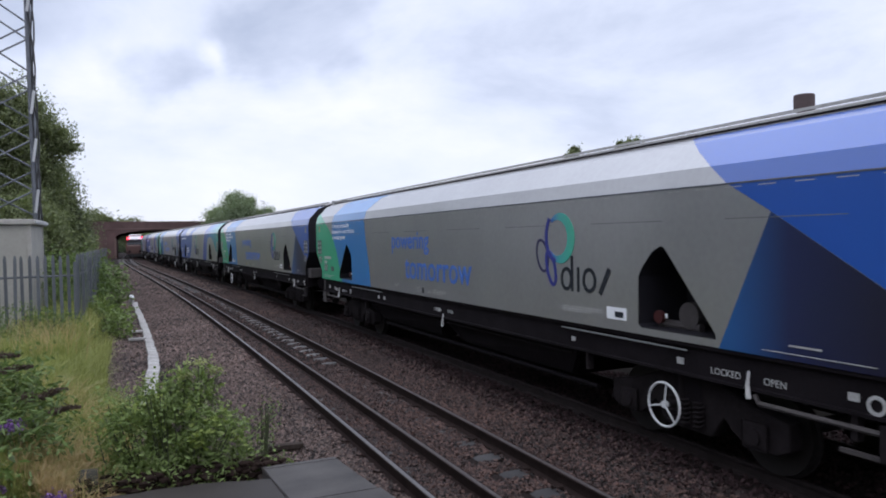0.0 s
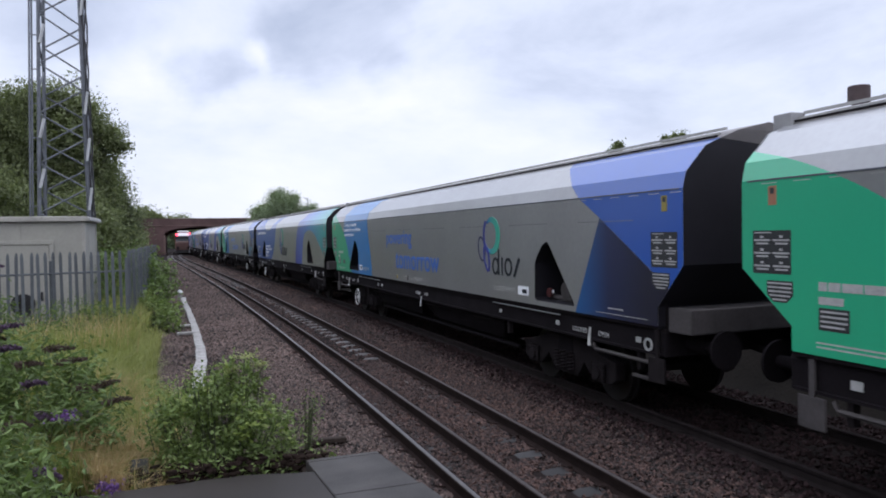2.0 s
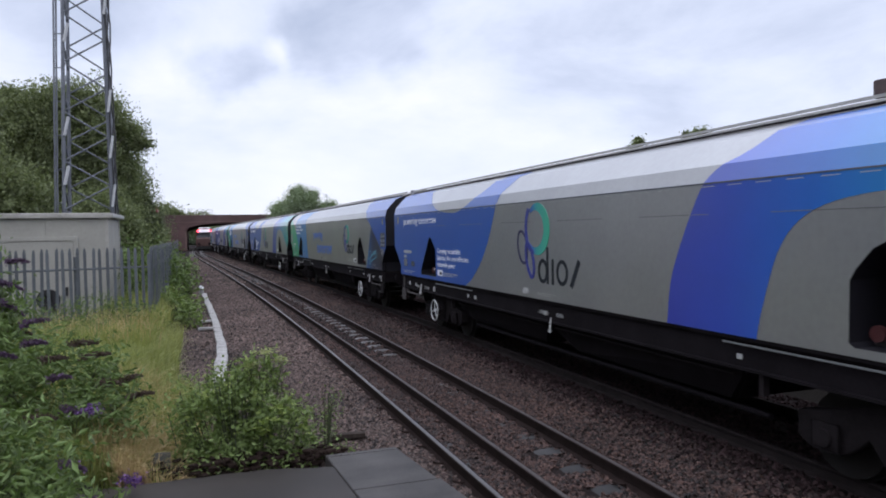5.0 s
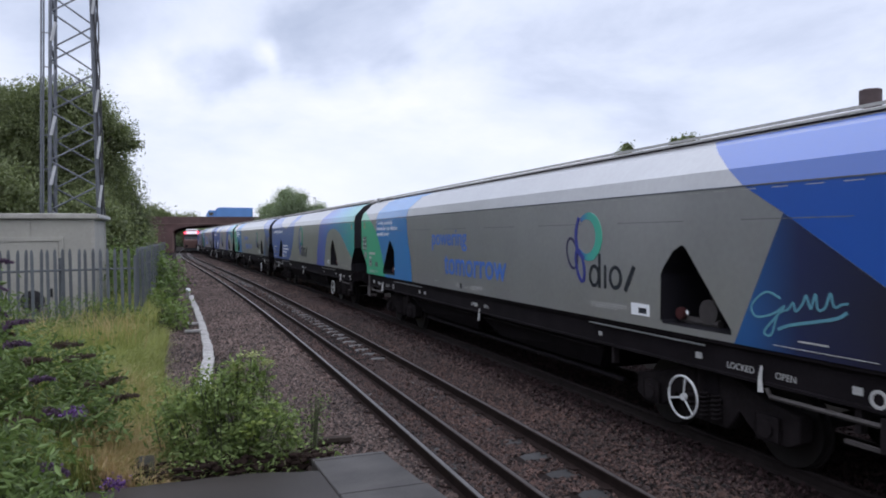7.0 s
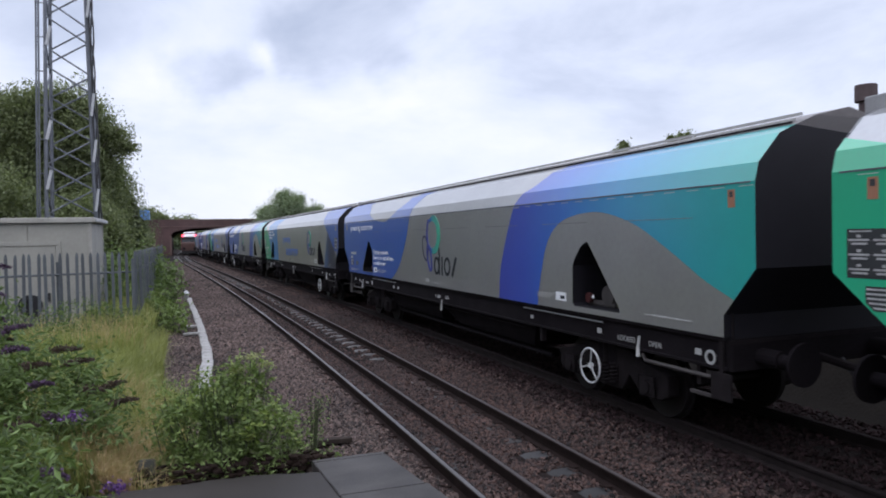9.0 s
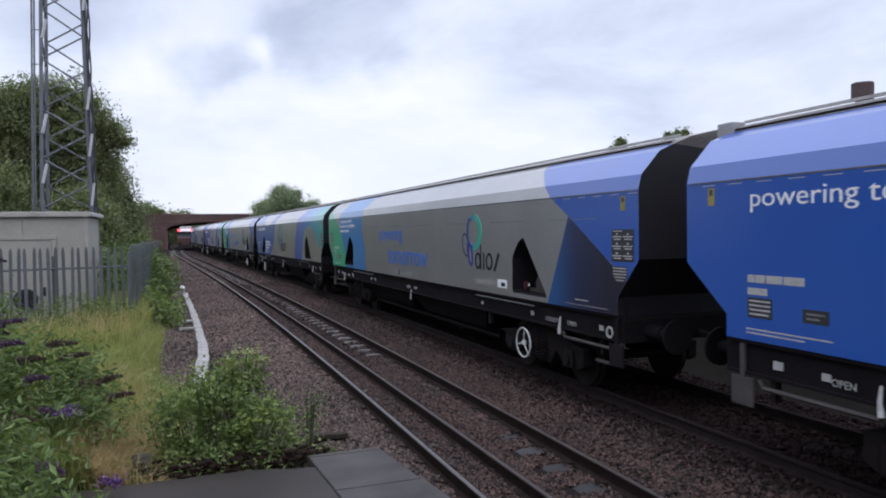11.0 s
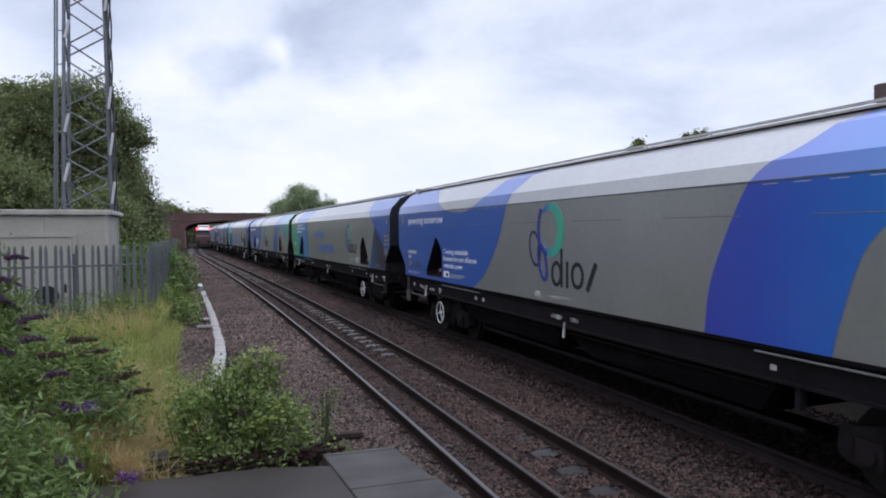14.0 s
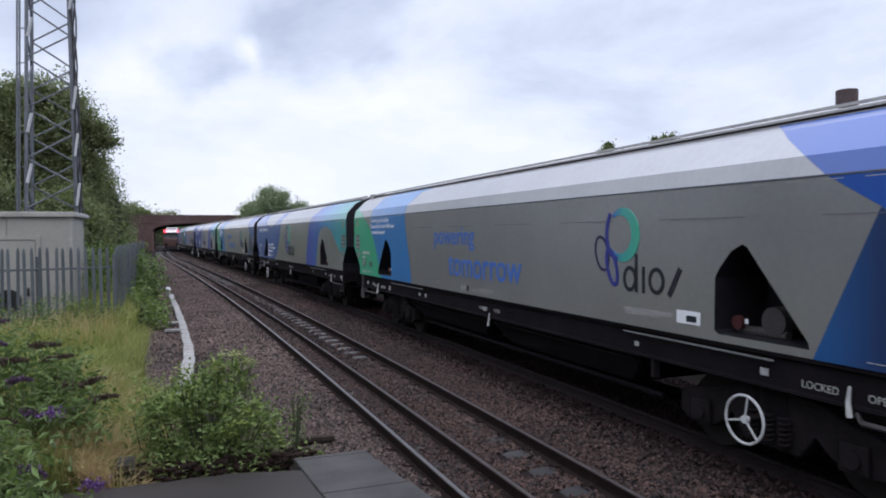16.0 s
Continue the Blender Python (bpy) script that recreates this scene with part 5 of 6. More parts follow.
def bush(name, place, parts_, label, leaf, material, narrow=0.7, stems=7, category="bush", young=None, flat=0.3):
    x, y = place
    z = land(x, y)
    t = thing(name, Matrix.Translation((x, y, z)), label, category)
    bm = bmesh.new()
    pts = []
    tips = []
    for c, rad, count, per in parts_:
        p, q = clumps(c, rad, count, per, leaf * 1.35, 0.55)
        p = p[p[:, 2] > 0.02]
        pts.append(p)
        tips.extend(q[: count // 6].tolist())
        for i in range(stems):
            a = random.uniform(0, math.tau)
            e = (c[0] + rad[0] * 0.7 * math.cos(a), c[1] + rad[1] * 0.7 * math.sin(a), c[2] + rad[2] * random.uniform(0.1, 0.7))
            tube(bm, [(c[0] * 0.4, c[1] * 0.4, 0), ((c[0] * 0.4 + e[0]) / 2, (c[1] * 0.4 + e[1]) / 2, e[2] * 0.6), e], 0.012, 5, end=0.004)
    tagged(part("stem_cluster", bm, M_STEM, t), kind="stuff")
    leaf_cloud("foliage", np.concatenate(pts), leaf, material, t, narrow=narrow, flat=flat)
    if young:
        tops = np.array([q for q in tips if q[2] > 0.5 * max(k[2] for k in tips)])
        p = (tops[:, None] + rng.standard_normal((len(tops), 12, 3)) * leaf * 0.6).reshape(-1, 3)
        leaf_cloud("young_foliage", p, leaf * 1.05, young, t, "pale young leaves", narrow=narrow, flat=0.6)
    return t


shrub = bush("leafy_bush", (0.22, 6.75), [((0.10, 0, 0.94), (0.40, 0.32, 0.38), 150, 17), ((-0.30, 0.1, 0.78), (0.34, 0.3, 0.42), 120, 17), ((0.42, 0, 0.70), (0.30, 0.28, 0.34), 90, 16), ((0.05, -0.16, 0.46), (0.54, 0.34, 0.34), 170, 17), ((-0.46, -0.10, 0.36), (0.26, 0.28, 0.30), 80, 15), ((0.52, -0.06, 0.36), (0.22, 0.26, 0.26), 46, 13), ((0.20, 0.1, 1.26), (0.24, 0.2, 0.20), 44, 13), ((-0.16, 0, 1.18), (0.20, 0.18, 0.22), 40, 12), ((-0.48, 0.1, 0.98), (0.14, 0.16, 0.24), 20, 12)], "leafy green bush growing through the platform end", 0.050, M_LEAF, 0.45, young=M_LEAFY)
for x, y, hgt in ((-0.52, 0.05, 1.20), (-0.36, 0.05, 1.34), (-0.1, -0.1, 1.40), (0.12, 0.1, 1.50), (0.27, 0, 1.46), (0.42, 0.1, 1.36), (0.0, 0.2, 1.44), (-0.62, 0, 0.98), (0.58, 0, 1.12), (-0.22, 0.1, 1.42), (0.20, -0.25, 1.12), (-0.05, -0.3, 0.95)):
    st = part("shoot", tube(bmesh.new(), [(x * 0.5, y, 0.3), (x * 0.9, y, hgt * 0.7), (x, y, hgt)], 0.007, 5, end=0.003), M_STEM, shrub)
    q = rng.random(26)
    p = np.stack([x * (0.75 + 0.25 * q), np.full(26, y), hgt * (0.58 + 0.42 * q)], 1) + rng.standard_normal((26, 3)) * 0.042
    leaf_cloud("shoot_leaves", p, 0.046, M_LEAFY if hgt > 1.3 else M_LEAF, st, narrow=0.6, flat=0.6)
for x, y, hgt, wide in ((0.24, -0.05, 1.50, 0.085), (0.40, 0.05, 1.40, 0.07), (0.12, 0.0, 1.38, 0.06)):
    st = part("umbel_stem", tube(bmesh.new(), [(x * 0.6, y, 0.4), (x, y, hgt - 0.04)], 0.006, 5), M_STEM, shrub)
    p = rng.standard_normal((110, 3)) * np.array([wide, wide, 0.022]) * 0.6 + np.array([x, y, hgt])
    tagged(leaf_cloud("umbel", p, 0.026, M_UMBEL, st, narrow=0.9, flat=0.7), "pale yellow-green flower head", kind="stuff")
for x, y, z in ((0.26, -0.34, 0.92), (0.34, -0.30, 1.00), (0.18, -0.34, 0.84)):
    p = rng.standard_normal((16, 3)) * np.array([0.06, 0.03, 0.035]) + np.array([x, y, z])
    leaf_cloud("broad_leaves", p, 0.062, M_LEAFY, shrub, "broad pale green leaves", narrow=0.7, flat=0.5)
bush("tall_weed", (1.0, 6.9), [((0, 0, 0.62), (0.17, 0.16, 0.52), 46, 12), ((0.14, 0.1, 0.36), (0.2, 0.15, 0.32), 30, 11), ((0.10, 0, 1.0), (0.09, 0.1, 0.26), 16, 10)], "thin wispy weeds beside the track", 0.034, M_LEAFD, 0.4, category="weeds")
bush("creeper", (1.10, 6.46), [((0, 0, 0.52), (0.13, 0.10, 0.14), 34, 11), ((0.06, -0.1, 0.38), (0.10, 0.08, 0.12), 26, 10)], "small creeper hanging over broken timber", 0.036, M_LEAF, 0.8, category="weeds")
bush("tall_weed", (0.05, 10.4), [((0, 0, 0.30), (0.28, 0.5, 0.26), 34, 12)], "fresh green weeds at the end of the kerb", 0.07, M_LEAFY, 0.5, category="weeds")
bush("tall_weed", (-2.3, 17.2), [((0, 0, 0.55), (1.2, 0.6, 0.55), 150, 16), ((-2.1, 0, 0.55), (1.2, 0.6, 0.65), 150, 16), ((-1.0, -1.2, 0.4), (1.6, 0.8, 0.45), 130, 14)], "leafy green weeds against the palisade fence", 0.06, M_LEAFD, 0.5, category="weeds")
bush("tall_weed", (-3.0, 14.2), [((0, 0, 0.35), (0.9, 0.9, 0.34), 120, 14), ((-1.6, 0.4, 0.45), (1.0, 0.9, 0.45), 130, 14), ((1.0, 1.2, 0.25), (0.6, 0.8, 0.28), 60, 12)], "leafy dark green weeds in the long grass", 0.055, M_LEAFD, 0.5, category="weeds")
bush("hedge", (-2.4, 25.5), [((0, 0, 1.0), (0.8, 3.4, 1.0), 130, 22)], "dark scrub behind the palisade fence", 0.11, M_LEAFD, 0.6)
bush("bramble", (-0.62, 20.5), [((0, 0, 0.42), (0.36, 0.8, 0.4), 46, 14), ((-0.5, 0.5, 0.6), (0.4, 0.9, 0.55), 46, 14)], "dark green bramble bush beside the white kerb", 0.10, M_LEAF, 0.7)
bush("bramble", (-1.1, 27), [((0, 0, 0.9), (0.7, 1.6, 0.9), 80, 18), ((-0.7, 2, 1.3), (0.8, 1.6, 1.0), 70, 18)], "dark green scrub along the fence", 0.12, M_LEAFD, 0.7)
bush("hedge", (-4.2, 26.2), [((0, 0, 1.5), (1.8, 1.4, 1.1), 130, 22), ((-3.4, 0, 1.6), (2.2, 1.4, 1.2), 130, 22)], "dark green scrub behind the palisade fence", 0.13, M_LEAFD, 0.7)
bush("hedge", (-5.4, 58), [((0, 0, 1.8), (1.9, 7, 2.0), 160, 26), ((-1.6, 22, 1.8), (2.0, 9, 2.2), 160, 26), ((-2.4, 46, 2.0), (2.2, 10, 2.6), 160, 26)], "long green hedge leading to the road bridge", 0.28, M_LEAFT, 0.7)


def spike(parent, p, d, n, length, material):
    """A flower spike of small florets along a drooping line."""
    t = np.linspace(0, 1, n)
    axis = np.asarray(p) + np.outer(t * length, np.asarray(d)) + np.outer(t * t * length * 0.25, np.array([0, 0, -1.0]))
    rad = 0.019 * (1 - 0.75 * t)
    q = axis + rng.standard_normal((n, 3)) * rad[:, None]
    label = "drooping purple flower spike" if material is M_PURPLE else "withered brown flower spike"
    return tagged(leaf_cloud("flower_spike", q, 0.022, material, parent, narrow=0.9), label, kind="stuff")


def buddleia(place, parts_, spikes, label):
    parts_ = [(c, r, int(count * 1.6), int(per * 1.3)) for c, r, count, per in parts_]
    t = bush("buddleia", place, parts_, label, 0.082, M_LEAFD, 0.32, 9, "bush", young=M_LEAF, flat=0.25)
    for (x, y, z), (dx, dy, dz), ln, purple in spikes:
        spike(t, (x, y, z), (dx, dy, dz), int(380 * ln / 0.25), ln * 1.05, M_PURPLE if purple else M_BROWNF)
    return t


buddleia((-1.35, 7.3), [((0, 0, 0.55), (0.65, 0.7, 0.45), 90, 14), ((-0.7, 0.3, 0.65), (0.6, 0.6, 0.5), 80, 14), ((0.35, -0.5, 0.3), (0.35, 0.4, 0.3), 40, 12)],
         [((0.22, -0.3, 0.86), (0.85, 0.1, 0.35), 0.26, 0), ((0.10, -0.2, 0.98), (0.9, 0, 0.25), 0.26, 0), ((-0.25, -0.3, 1.02), (0.8, -0.2, 0.3), 0.24, 1), ((-0.5, -0.3, 0.95), (0.9, -0.1, 0.1), 0.22, 1), ((0.52, -0.3, 0.62), (0.85, 0.1, 0.45), 0.22, 0), ((0.60, -0.45, 0.50), (0.9, 0.1, 0.35), 0.24, 0), ((0.40, -0.5, 0.66), (0.9, -0.1, 0.2), 0.2, 0), ((0.12, -0.75, 0.52), (0.8, -0.2, 0.0), 0.20, 1), ((-0.35, 0.1, 1.15), (0.9, 0.2, 0.4), 0.24, 1), ((0.0, -0.6, 0.75), (0.8, -0.1, 0.3), 0.22, 1), ((-0.1, -0.4, 0.88), (0.9, 0, 0.3), 0.24, 0)],
         "buddleia bush with drooping purple and brown flower spikes")
buddleia((-1.5, 5.4), [((0, 0, 0.42), (0.55, 0.5, 0.36), 80, 14), ((0.45, -0.5, 0.22), (0.35, 0.45, 0.26), 50, 12), ((-0.6, 0.2, 0.7), (0.5, 0.5, 0.5), 60, 14)],
         [((0.5, -0.2, 0.45), (0.9, -0.2, 0.0), 0.18, 1), ((0.72, -0.55, 0.30), (0.8, -0.3, -0.1), 0.16, 1), ((0.25, 0.1, 0.70), (0.9, 0, 0.2), 0.2, 0), ((0.0, -0.3, 0.55), (0.8, -0.3, 0.1), 0.2, 0)],
         "low buddleia bush with purple flower spikes over the platform")
fresh = mat("fresh_purple_flower", (0.13, 0.055, 0.20), 0.6, islands=0.3)
for p, d in (((-0.61, 5.75, 0.62), (0.8, -0.3, -0.1)), ((-1.00, 6.45, 1.03), (0.8, -0.2, 0.0))):
    sprig = thing("flower_sprig", Matrix.Translation(p), "fresh bright purple flower spike on a bent stem", "flower")
    leaf_cloud("florets", rng.standard_normal((160, 3)) * np.array([0.05, 0.025, 0.022]), 0.02, fresh, sprig, narrow=0.9)
    part("stem", tube(bmesh.new(), [(-0.02, 0, 0), (-0.10, 0.05, -0.10), (-0.16, 0.10, -0.45)], 0.006, 5), M_STEM, sprig)
buddleia((-2.35, 8.2), [((0, 0, 0.9), (0.6, 0.6, 0.65), 100, 14), ((-0.3, 0.1, 1.5), (0.5, 0.5, 0.5), 80, 13), ((0.0, 0, 1.25), (0.45, 0.4, 0.5), 60, 13), ((-0.1, 0, 1.95), (0.35, 0.3, 0.25), 24, 10)],
         [((0.25, 0, 1.55), (0.9, 0, -0.1), 0.26, 1), ((0.3, -0.1, 1.35), (0.9, -0.2, -0.3), 0.24, 1), ((0.35, 0.0, 1.75), (0.9, 0.1, 0.2), 0.22, 1), ((0.3, 0.2, 1.0), (0.9, 0.1, 0.1), 0.24, 0)],
         "tall buddleia bush with arching purple flower spikes")

# ---- kerb, debris ----
kerb = thing("white_kerb", Matrix(), "flaking white-painted concrete edging along the trackside", "kerb", kind="structure")
KERB_Y = (11.5, 12.9, 14.2, 15.8, 18.5, 22.1, 27.5, 31.6)
KERB_X = (0.02, 0.10, 0.14, 0.20, 0.15, 0.06, -0.15, -0.30)
s = 11.6
while s < 31:
    ln = 0.9 if s < 20 else 1.4
    xa, xb = np.interp(s, KERB_Y, KERB_X), np.interp(s + ln, KERB_Y, KERB_X)
    wide = 0.105 if s < 17 else 0.09
    bm = boxes(((-wide, -ln / 2 + 0.006, -0.14), (wide, ln / 2 - 0.006, 0.0)), bevel=0.012)
    for v in bm.verts:
        v.co.x += 0.03 * noise.noise(Vector((v.co.x * 5, v.co.y * 3 + s, 0)))
    ob = part("kerb_block", bm, M_KERB, kerb)
    ob.matrix_world = pose((xa + xb) / 2, s + ln / 2, -0.02, random.uniform(-0.6, 0.6), random.uniform(-2, 2), -math.degrees(math.atan2(xb - xa, ln)) + random.uniform(-1.5, 1.5))
    s += ln
for y, x in ((19.7, -0.06), (21.4, -0.10)):
    tagged(part("marker_slab", boxes(((x - 0.30, y - 0.10, -0.06), (x + 0.14, y + 0.10, 0.0)), bevel=0.01), M_KERB), "short pale concrete slab lying across the kerb", "slab")
post = thing("marker_post", Matrix.Translation((-0.42, 31.6, -0.1)), "short white-topped marker post by the kerb", "marker post")
part("post", tube(bmesh.new(), [(0, 0, 0), (0, 0, 0.30)], 0.10, 10), M_KERB, post)
part("cap", tube(bmesh.new(), [(0, 0, 0.30), (0, 0, 0.38), (0, 0, 0.42)], 0.12, 10, end=0.05), M_WHITE, post, "rounded white cap")


def plank(x, y, z, length, turn, tilt, label):
    bm = boxes(((-0.07, -length / 2, 0), (0.07, length / 2, 0.06)), bevel=0.01)
    ob = part("broken_plank", bm, M_WOOD)
    ob.matrix_world = pose(x, y, z, tilt, 4, turn)
    return tagged(ob, label, "plank", "broken timber")


plank(1.25, 6.78, 0.22, 0.80, -4, -8, "rotten dark plank leaning on the platform end")
plank(0.98, 6.42, 0.30, 0.6, 4, 14, "rotten dark plank leaning on the platform end")
plank(1.10, 6.50, 0.22, 0.55, -30, 18, "black rotten plank jutting from the platform end")
plank(1.38, 7.2, -0.04, 0.5, 60, 4, "black rotten plank lying at the platform end")
plank(1.60, 8.68, -0.12, 0.42, 82, 0, "rotten plank lying on the ballast")
bm = bmesh.new()
for i in range(420):
    x, r = random.uniform(-1.1, 1.15), random.uniform(0.010, 0.036)
    at = Vector((x, 6.30 + 0.05 * noise.noise(Vector((x * 4, 0, 0))) + random.uniform(0.02, 0.26), random.uniform(0.30, 0.50)))
    for v in bmesh.ops.create_icosphere(bm, subdivisions=1, radius=r)["verts"]:
        v.co = at + Vector((v.co.x * 1.6, v.co.y, v.co.z * 0.8)) * (1 + 0.9 * noise.noise(v.co * 25 + at * 3))
tagged(part("crumbled_edge", bm, M_SHADE_EARTH), "crumbling soil and rubble along the platform end, coloured dark as the bush's shade", "rubble", kind="stuff")
bm = bmesh.new()
bmesh.ops.create_icosphere(bm, subdivisions=2, radius=0.06)
for v in bm.verts:
    v.co *= 1 + 0.3 * noise.noise(v.co * 18)
    v.co.z *= 0.5
scrap = part("litter", bm, M_WHITE)
scrap.location = (1.47, 8.05, -0.11)
tagged(scrap, "crumpled scrap of white litter on the ballast", "litter")

stub = part("concrete_stub", boxes(((-0.075, -0.06, -0.1), (0.075, 0.06, 0.34)), bevel=0.018), M_DULLCON)
stub.matrix_world = pose(-0.46, 6.46, 0.24, -22, 8, 20)
tagged(stub, "weathered grey concrete stub at the platform end", "concrete post")

# ---- palisade fence ----
FZ = 0.12
fence = thing("palisade_fence", Matrix(), "grey galvanised steel palisade fence with pointed pales", "fence")
pale_bm = bmesh.new()
out = [(-0.034, -0.15), (-0.034, 1.96), (-0.022, 2.04), (0.0, 2.08), (0.022, 2.04), (0.034, 1.96), (0.034, -0.15)]
prism(pale_bm, out, -0.004, 0.004, "y")
for v in pale_bm.verts:
    v.co.y += 0.018 * (1 - abs(v.co.x) / 0.034)
PALE = bpy.data.meshes.new("pale")
pale_bm.to_mesh(PALE)
pale_bm.free()
PALE.materials.append(M_FENCE)


def fence_run(a, b, z0, z1):
    a, b = Vector((*a, 0)), Vector((*b, 0))
    d = b - a
    ln = d.length
    turn = math.degrees(math.atan2(d.y, d.x))
    n = int(ln / 0.155)
    for i in range(n + 1):
        p = a + d * (i * 0.155 / ln)
        ob = new("pale", PALE)
        ob.parent = fence
        ob.matrix_world = pose(p.x, p.y, z0 + (z1 - z0) * i / max(1, n) + random.uniform(-0.012, 0.012), random.uniform(-0.6, 0.6), random.uniform(-0.8, 0.8), turn)
    for h in (0.45, 1.58):
        bm = bmesh.new()
        tube(bm, [(a.x, a.y, z0 + h), (b.x, b.y, z1 + h)], 0.025, 4)
        for v in bm.verts:
            v.co += Vector((-d.y, d.x, 0)).normalized() * 0.035
        part("fence_rail", bm, M_FENCE, fence)
    for i in range(int(ln / 2.75) + 1):
        p = a + d * min(1.0, i * 2.75 / ln)
        q = p + Vector((-d.y, d.x, 0)).normalized() * 0.09
        part("fence_post", boxes(((q.x - 0.03, q.y - 0.03, z0 - 0.2), (q.x + 0.03, q.y + 0.03, z0 + 1.90))), M_FENCE, fence)


fence_run((-8.5, 17.67), (-1.34, 18.22), FZ, FZ + 0.04)
fence_run((-1.34, 18.22), (-1.46, 35.6), FZ + 0.04, FZ + 0.06)

# ---- equipment cabin ----
HX0, HX1, HY0, HY1, HZ = -8.4, -2.63, 20.55, 22.88, 3.127
hut = thing("equipment_cabin", Matrix.Translation((HX1, HY0, 0)), "pale grey-green railway equipment cabin behind the fence", "cabin")


def hut_part(name, lo, hi, m, bevel=0.008, label="", parent=None):
    bm = boxes(([lo[0] - HX1, lo[1] - HY0, lo[2]], [hi[0] - HX1, hi[1] - HY0, hi[2]]), bevel=bevel)
    return part(name, bm, m, parent or hut, label)


hut_part("wall", (HX0, HY0, 0.0), (HX1, HY1, HZ - 0.15), M_HUT)
x = HX0
while x < HX1 - 0.1:
    e = min(x + 1.44, HX1 + 0.005)
    hut_part("wall_panel", (x + 0.008, HY0 - 0.025, 0.25), (e - 0.008, HY0 - 0.002, HZ - 0.16), M_HUT, 0.005)
    x += 1.44
for y in (HY0 + 0.03, HY0 + 0.80, HY0 + 1.57):
    hut_part("wall_panel", (HX1 + 0.002, y, 0.25), (HX1 + 0.025, y + 0.74, HZ - 0.16), M_HUT, 0.005)
for x0, y0 in ((HX1 - 0.04, HY0 - 0.045), (HX1 - 0.04, HY1 - 0.04)):
    hut_part("corner_trim", (x0, y0, 0.2), (x0 + 0.09, y0 + 0.09, HZ - 0.14), M_HUTROOF, 0.006)
hut_part("roof", (HX0 - 0.11, HY0 - 0.12, HZ - 0.14), (HX1 + 0.14, HY1 + 0.11, HZ), M_HUTROOF, 0.025, "overhanging weathered flat roof")
hut_part("roof_edge", (HX1 + 0.141, HY0 - 0.11, HZ - 0.115), (HX1 + 0.18, HY1 + 0.08, HZ - 0.03), M_PALE, 0.008)
for lo, hi in (((-5.41, HY0 - 0.08, 2.40), (-3.32, HY0 - 0.026, 2.51)), ((-3.43, HY0 - 0.08, 0.25), (-3.32, HY0 - 0.026, 2.40)), ((-5.41, HY0 - 0.08, 0.25), (-5.30, HY0 - 0.026, 2.40))):
    hut_part("door_frame", lo, hi, M_HUT, 0.01)
door = hut_part("door", (-5.29, HY0 - 0.06, 0.28), (-3.44, HY0 - 0.027, 2.39), M_HUT, 0.006)
hut_part("door_handle", (-3.64, HY0 - 0.12, 0.95), (-3.59, HY0 - 0.061, 1.17), M_DARK, 0.008, parent=door)
bm = bmesh.new()
disc(bm, (-4.04 - HX1, -0.14, 0.87), 0.27, 0.13, "y", 26, 0.13)
disc(bm, (-4.04 - HX1, -0.11, 0.87), 0.13, 0.07, "y", 18)
part("extractor_fan", bm, M_DARK, hut, "round black extractor fan")

# ---- lattice mast ----
mast = thing("lattice_mast", Matrix.Translation((-4.27, 29.2, -0.5)), "tall galvanised steel lattice mast with cables", "mast")
B0, B1, MH, TURN = 0.863, 0.452, 23.3, radians(3.0)


def leg(i, z):
    r = B0 + (B1 - B0) * z / MH
    sx, sy = ((-1, -1), (1, -1), (1, 1), (-1, 1))[i % 4]
    x, y = sx * r, sy * r
    return (x * math.cos(TURN) - y * math.sin(TURN), x * math.sin(TURN) + y * math.cos(TURN), z)


for i in range(4):
    part("mast_leg", tube(bmesh.new(), [leg(i, 0), leg(i, MH)], 0.071, 8, end=0.055), M_GALV, mast)
for i in range(4):
    z, k = 0.40, 0
    while z < MH - 1.1:
        h = 0.897
        a, b = (leg(i, z), leg(i + 1, z + h)) if k % 2 == 0 else (leg(i + 1, z), leg(i, z + h))
        part("brace", tube(bmesh.new(), [a, b], 0.033, 5), M_GALV, mast)
        z += h
        k += 1
for off in (0.0, 0.10, 0.18):
    bm = bmesh.new()
    tube(bm, [(leg(1, z)[0] + 0.14 + 0.07 * math.sin(z * 1.53 + off * 22), leg(1, z)[1] - 0.07 + off, z) for z in np.linspace(0.3, MH, 40)], 0.03, 5)
    part("cable", bm, M_CABLE, mast, "black feeder cable tied to a leg")
for z in (2.35, 4.1, 5.9, 7.6, 11.2):
    x, y, _ = leg(1, z)
    part("cable_wrap", tube(bmesh.new(), [(x + 0.04, y - 0.16, z), (x + 0.14, y - 0.16, z + 0.82)], 0.049, 6), M_TAPE, mast, "pale wrapped cable joint")
for z in (4.9, 6.7, 10.1):
    x, y, _ = leg(0, z)
    part("cable_wrap", tube(bmesh.new(), [(x + 0.05, y - 0.08, z), (x + 0.19, y - 0.08, z + 0.68)], 0.057, 6), M_TAPE, mast, "pale wrapped cable joint")
for dx in (0.0, 0.08):
    bm = bmesh.new()
    tube(bm, [(leg(0, 0)[0] - 0.28 + dx, leg(0, 0)[1], 0), (leg(0, MH)[0] - 0.31 + dx, leg(0, MH)[1], MH)], 0.034, 6)
    part("ladder_rail", bm, M_GALV, mast)
for z in np.arange(0.55, MH, 1.23):
    bm = bmesh.new()
    tube(bm, [(leg(0, z)[0] - 0.31, leg(0, z)[1], z), (leg(0, z)[0], leg(0, z)[1], z)], 0.022, 5)
    part("ladder_tie", bm, M_GALV, mast)

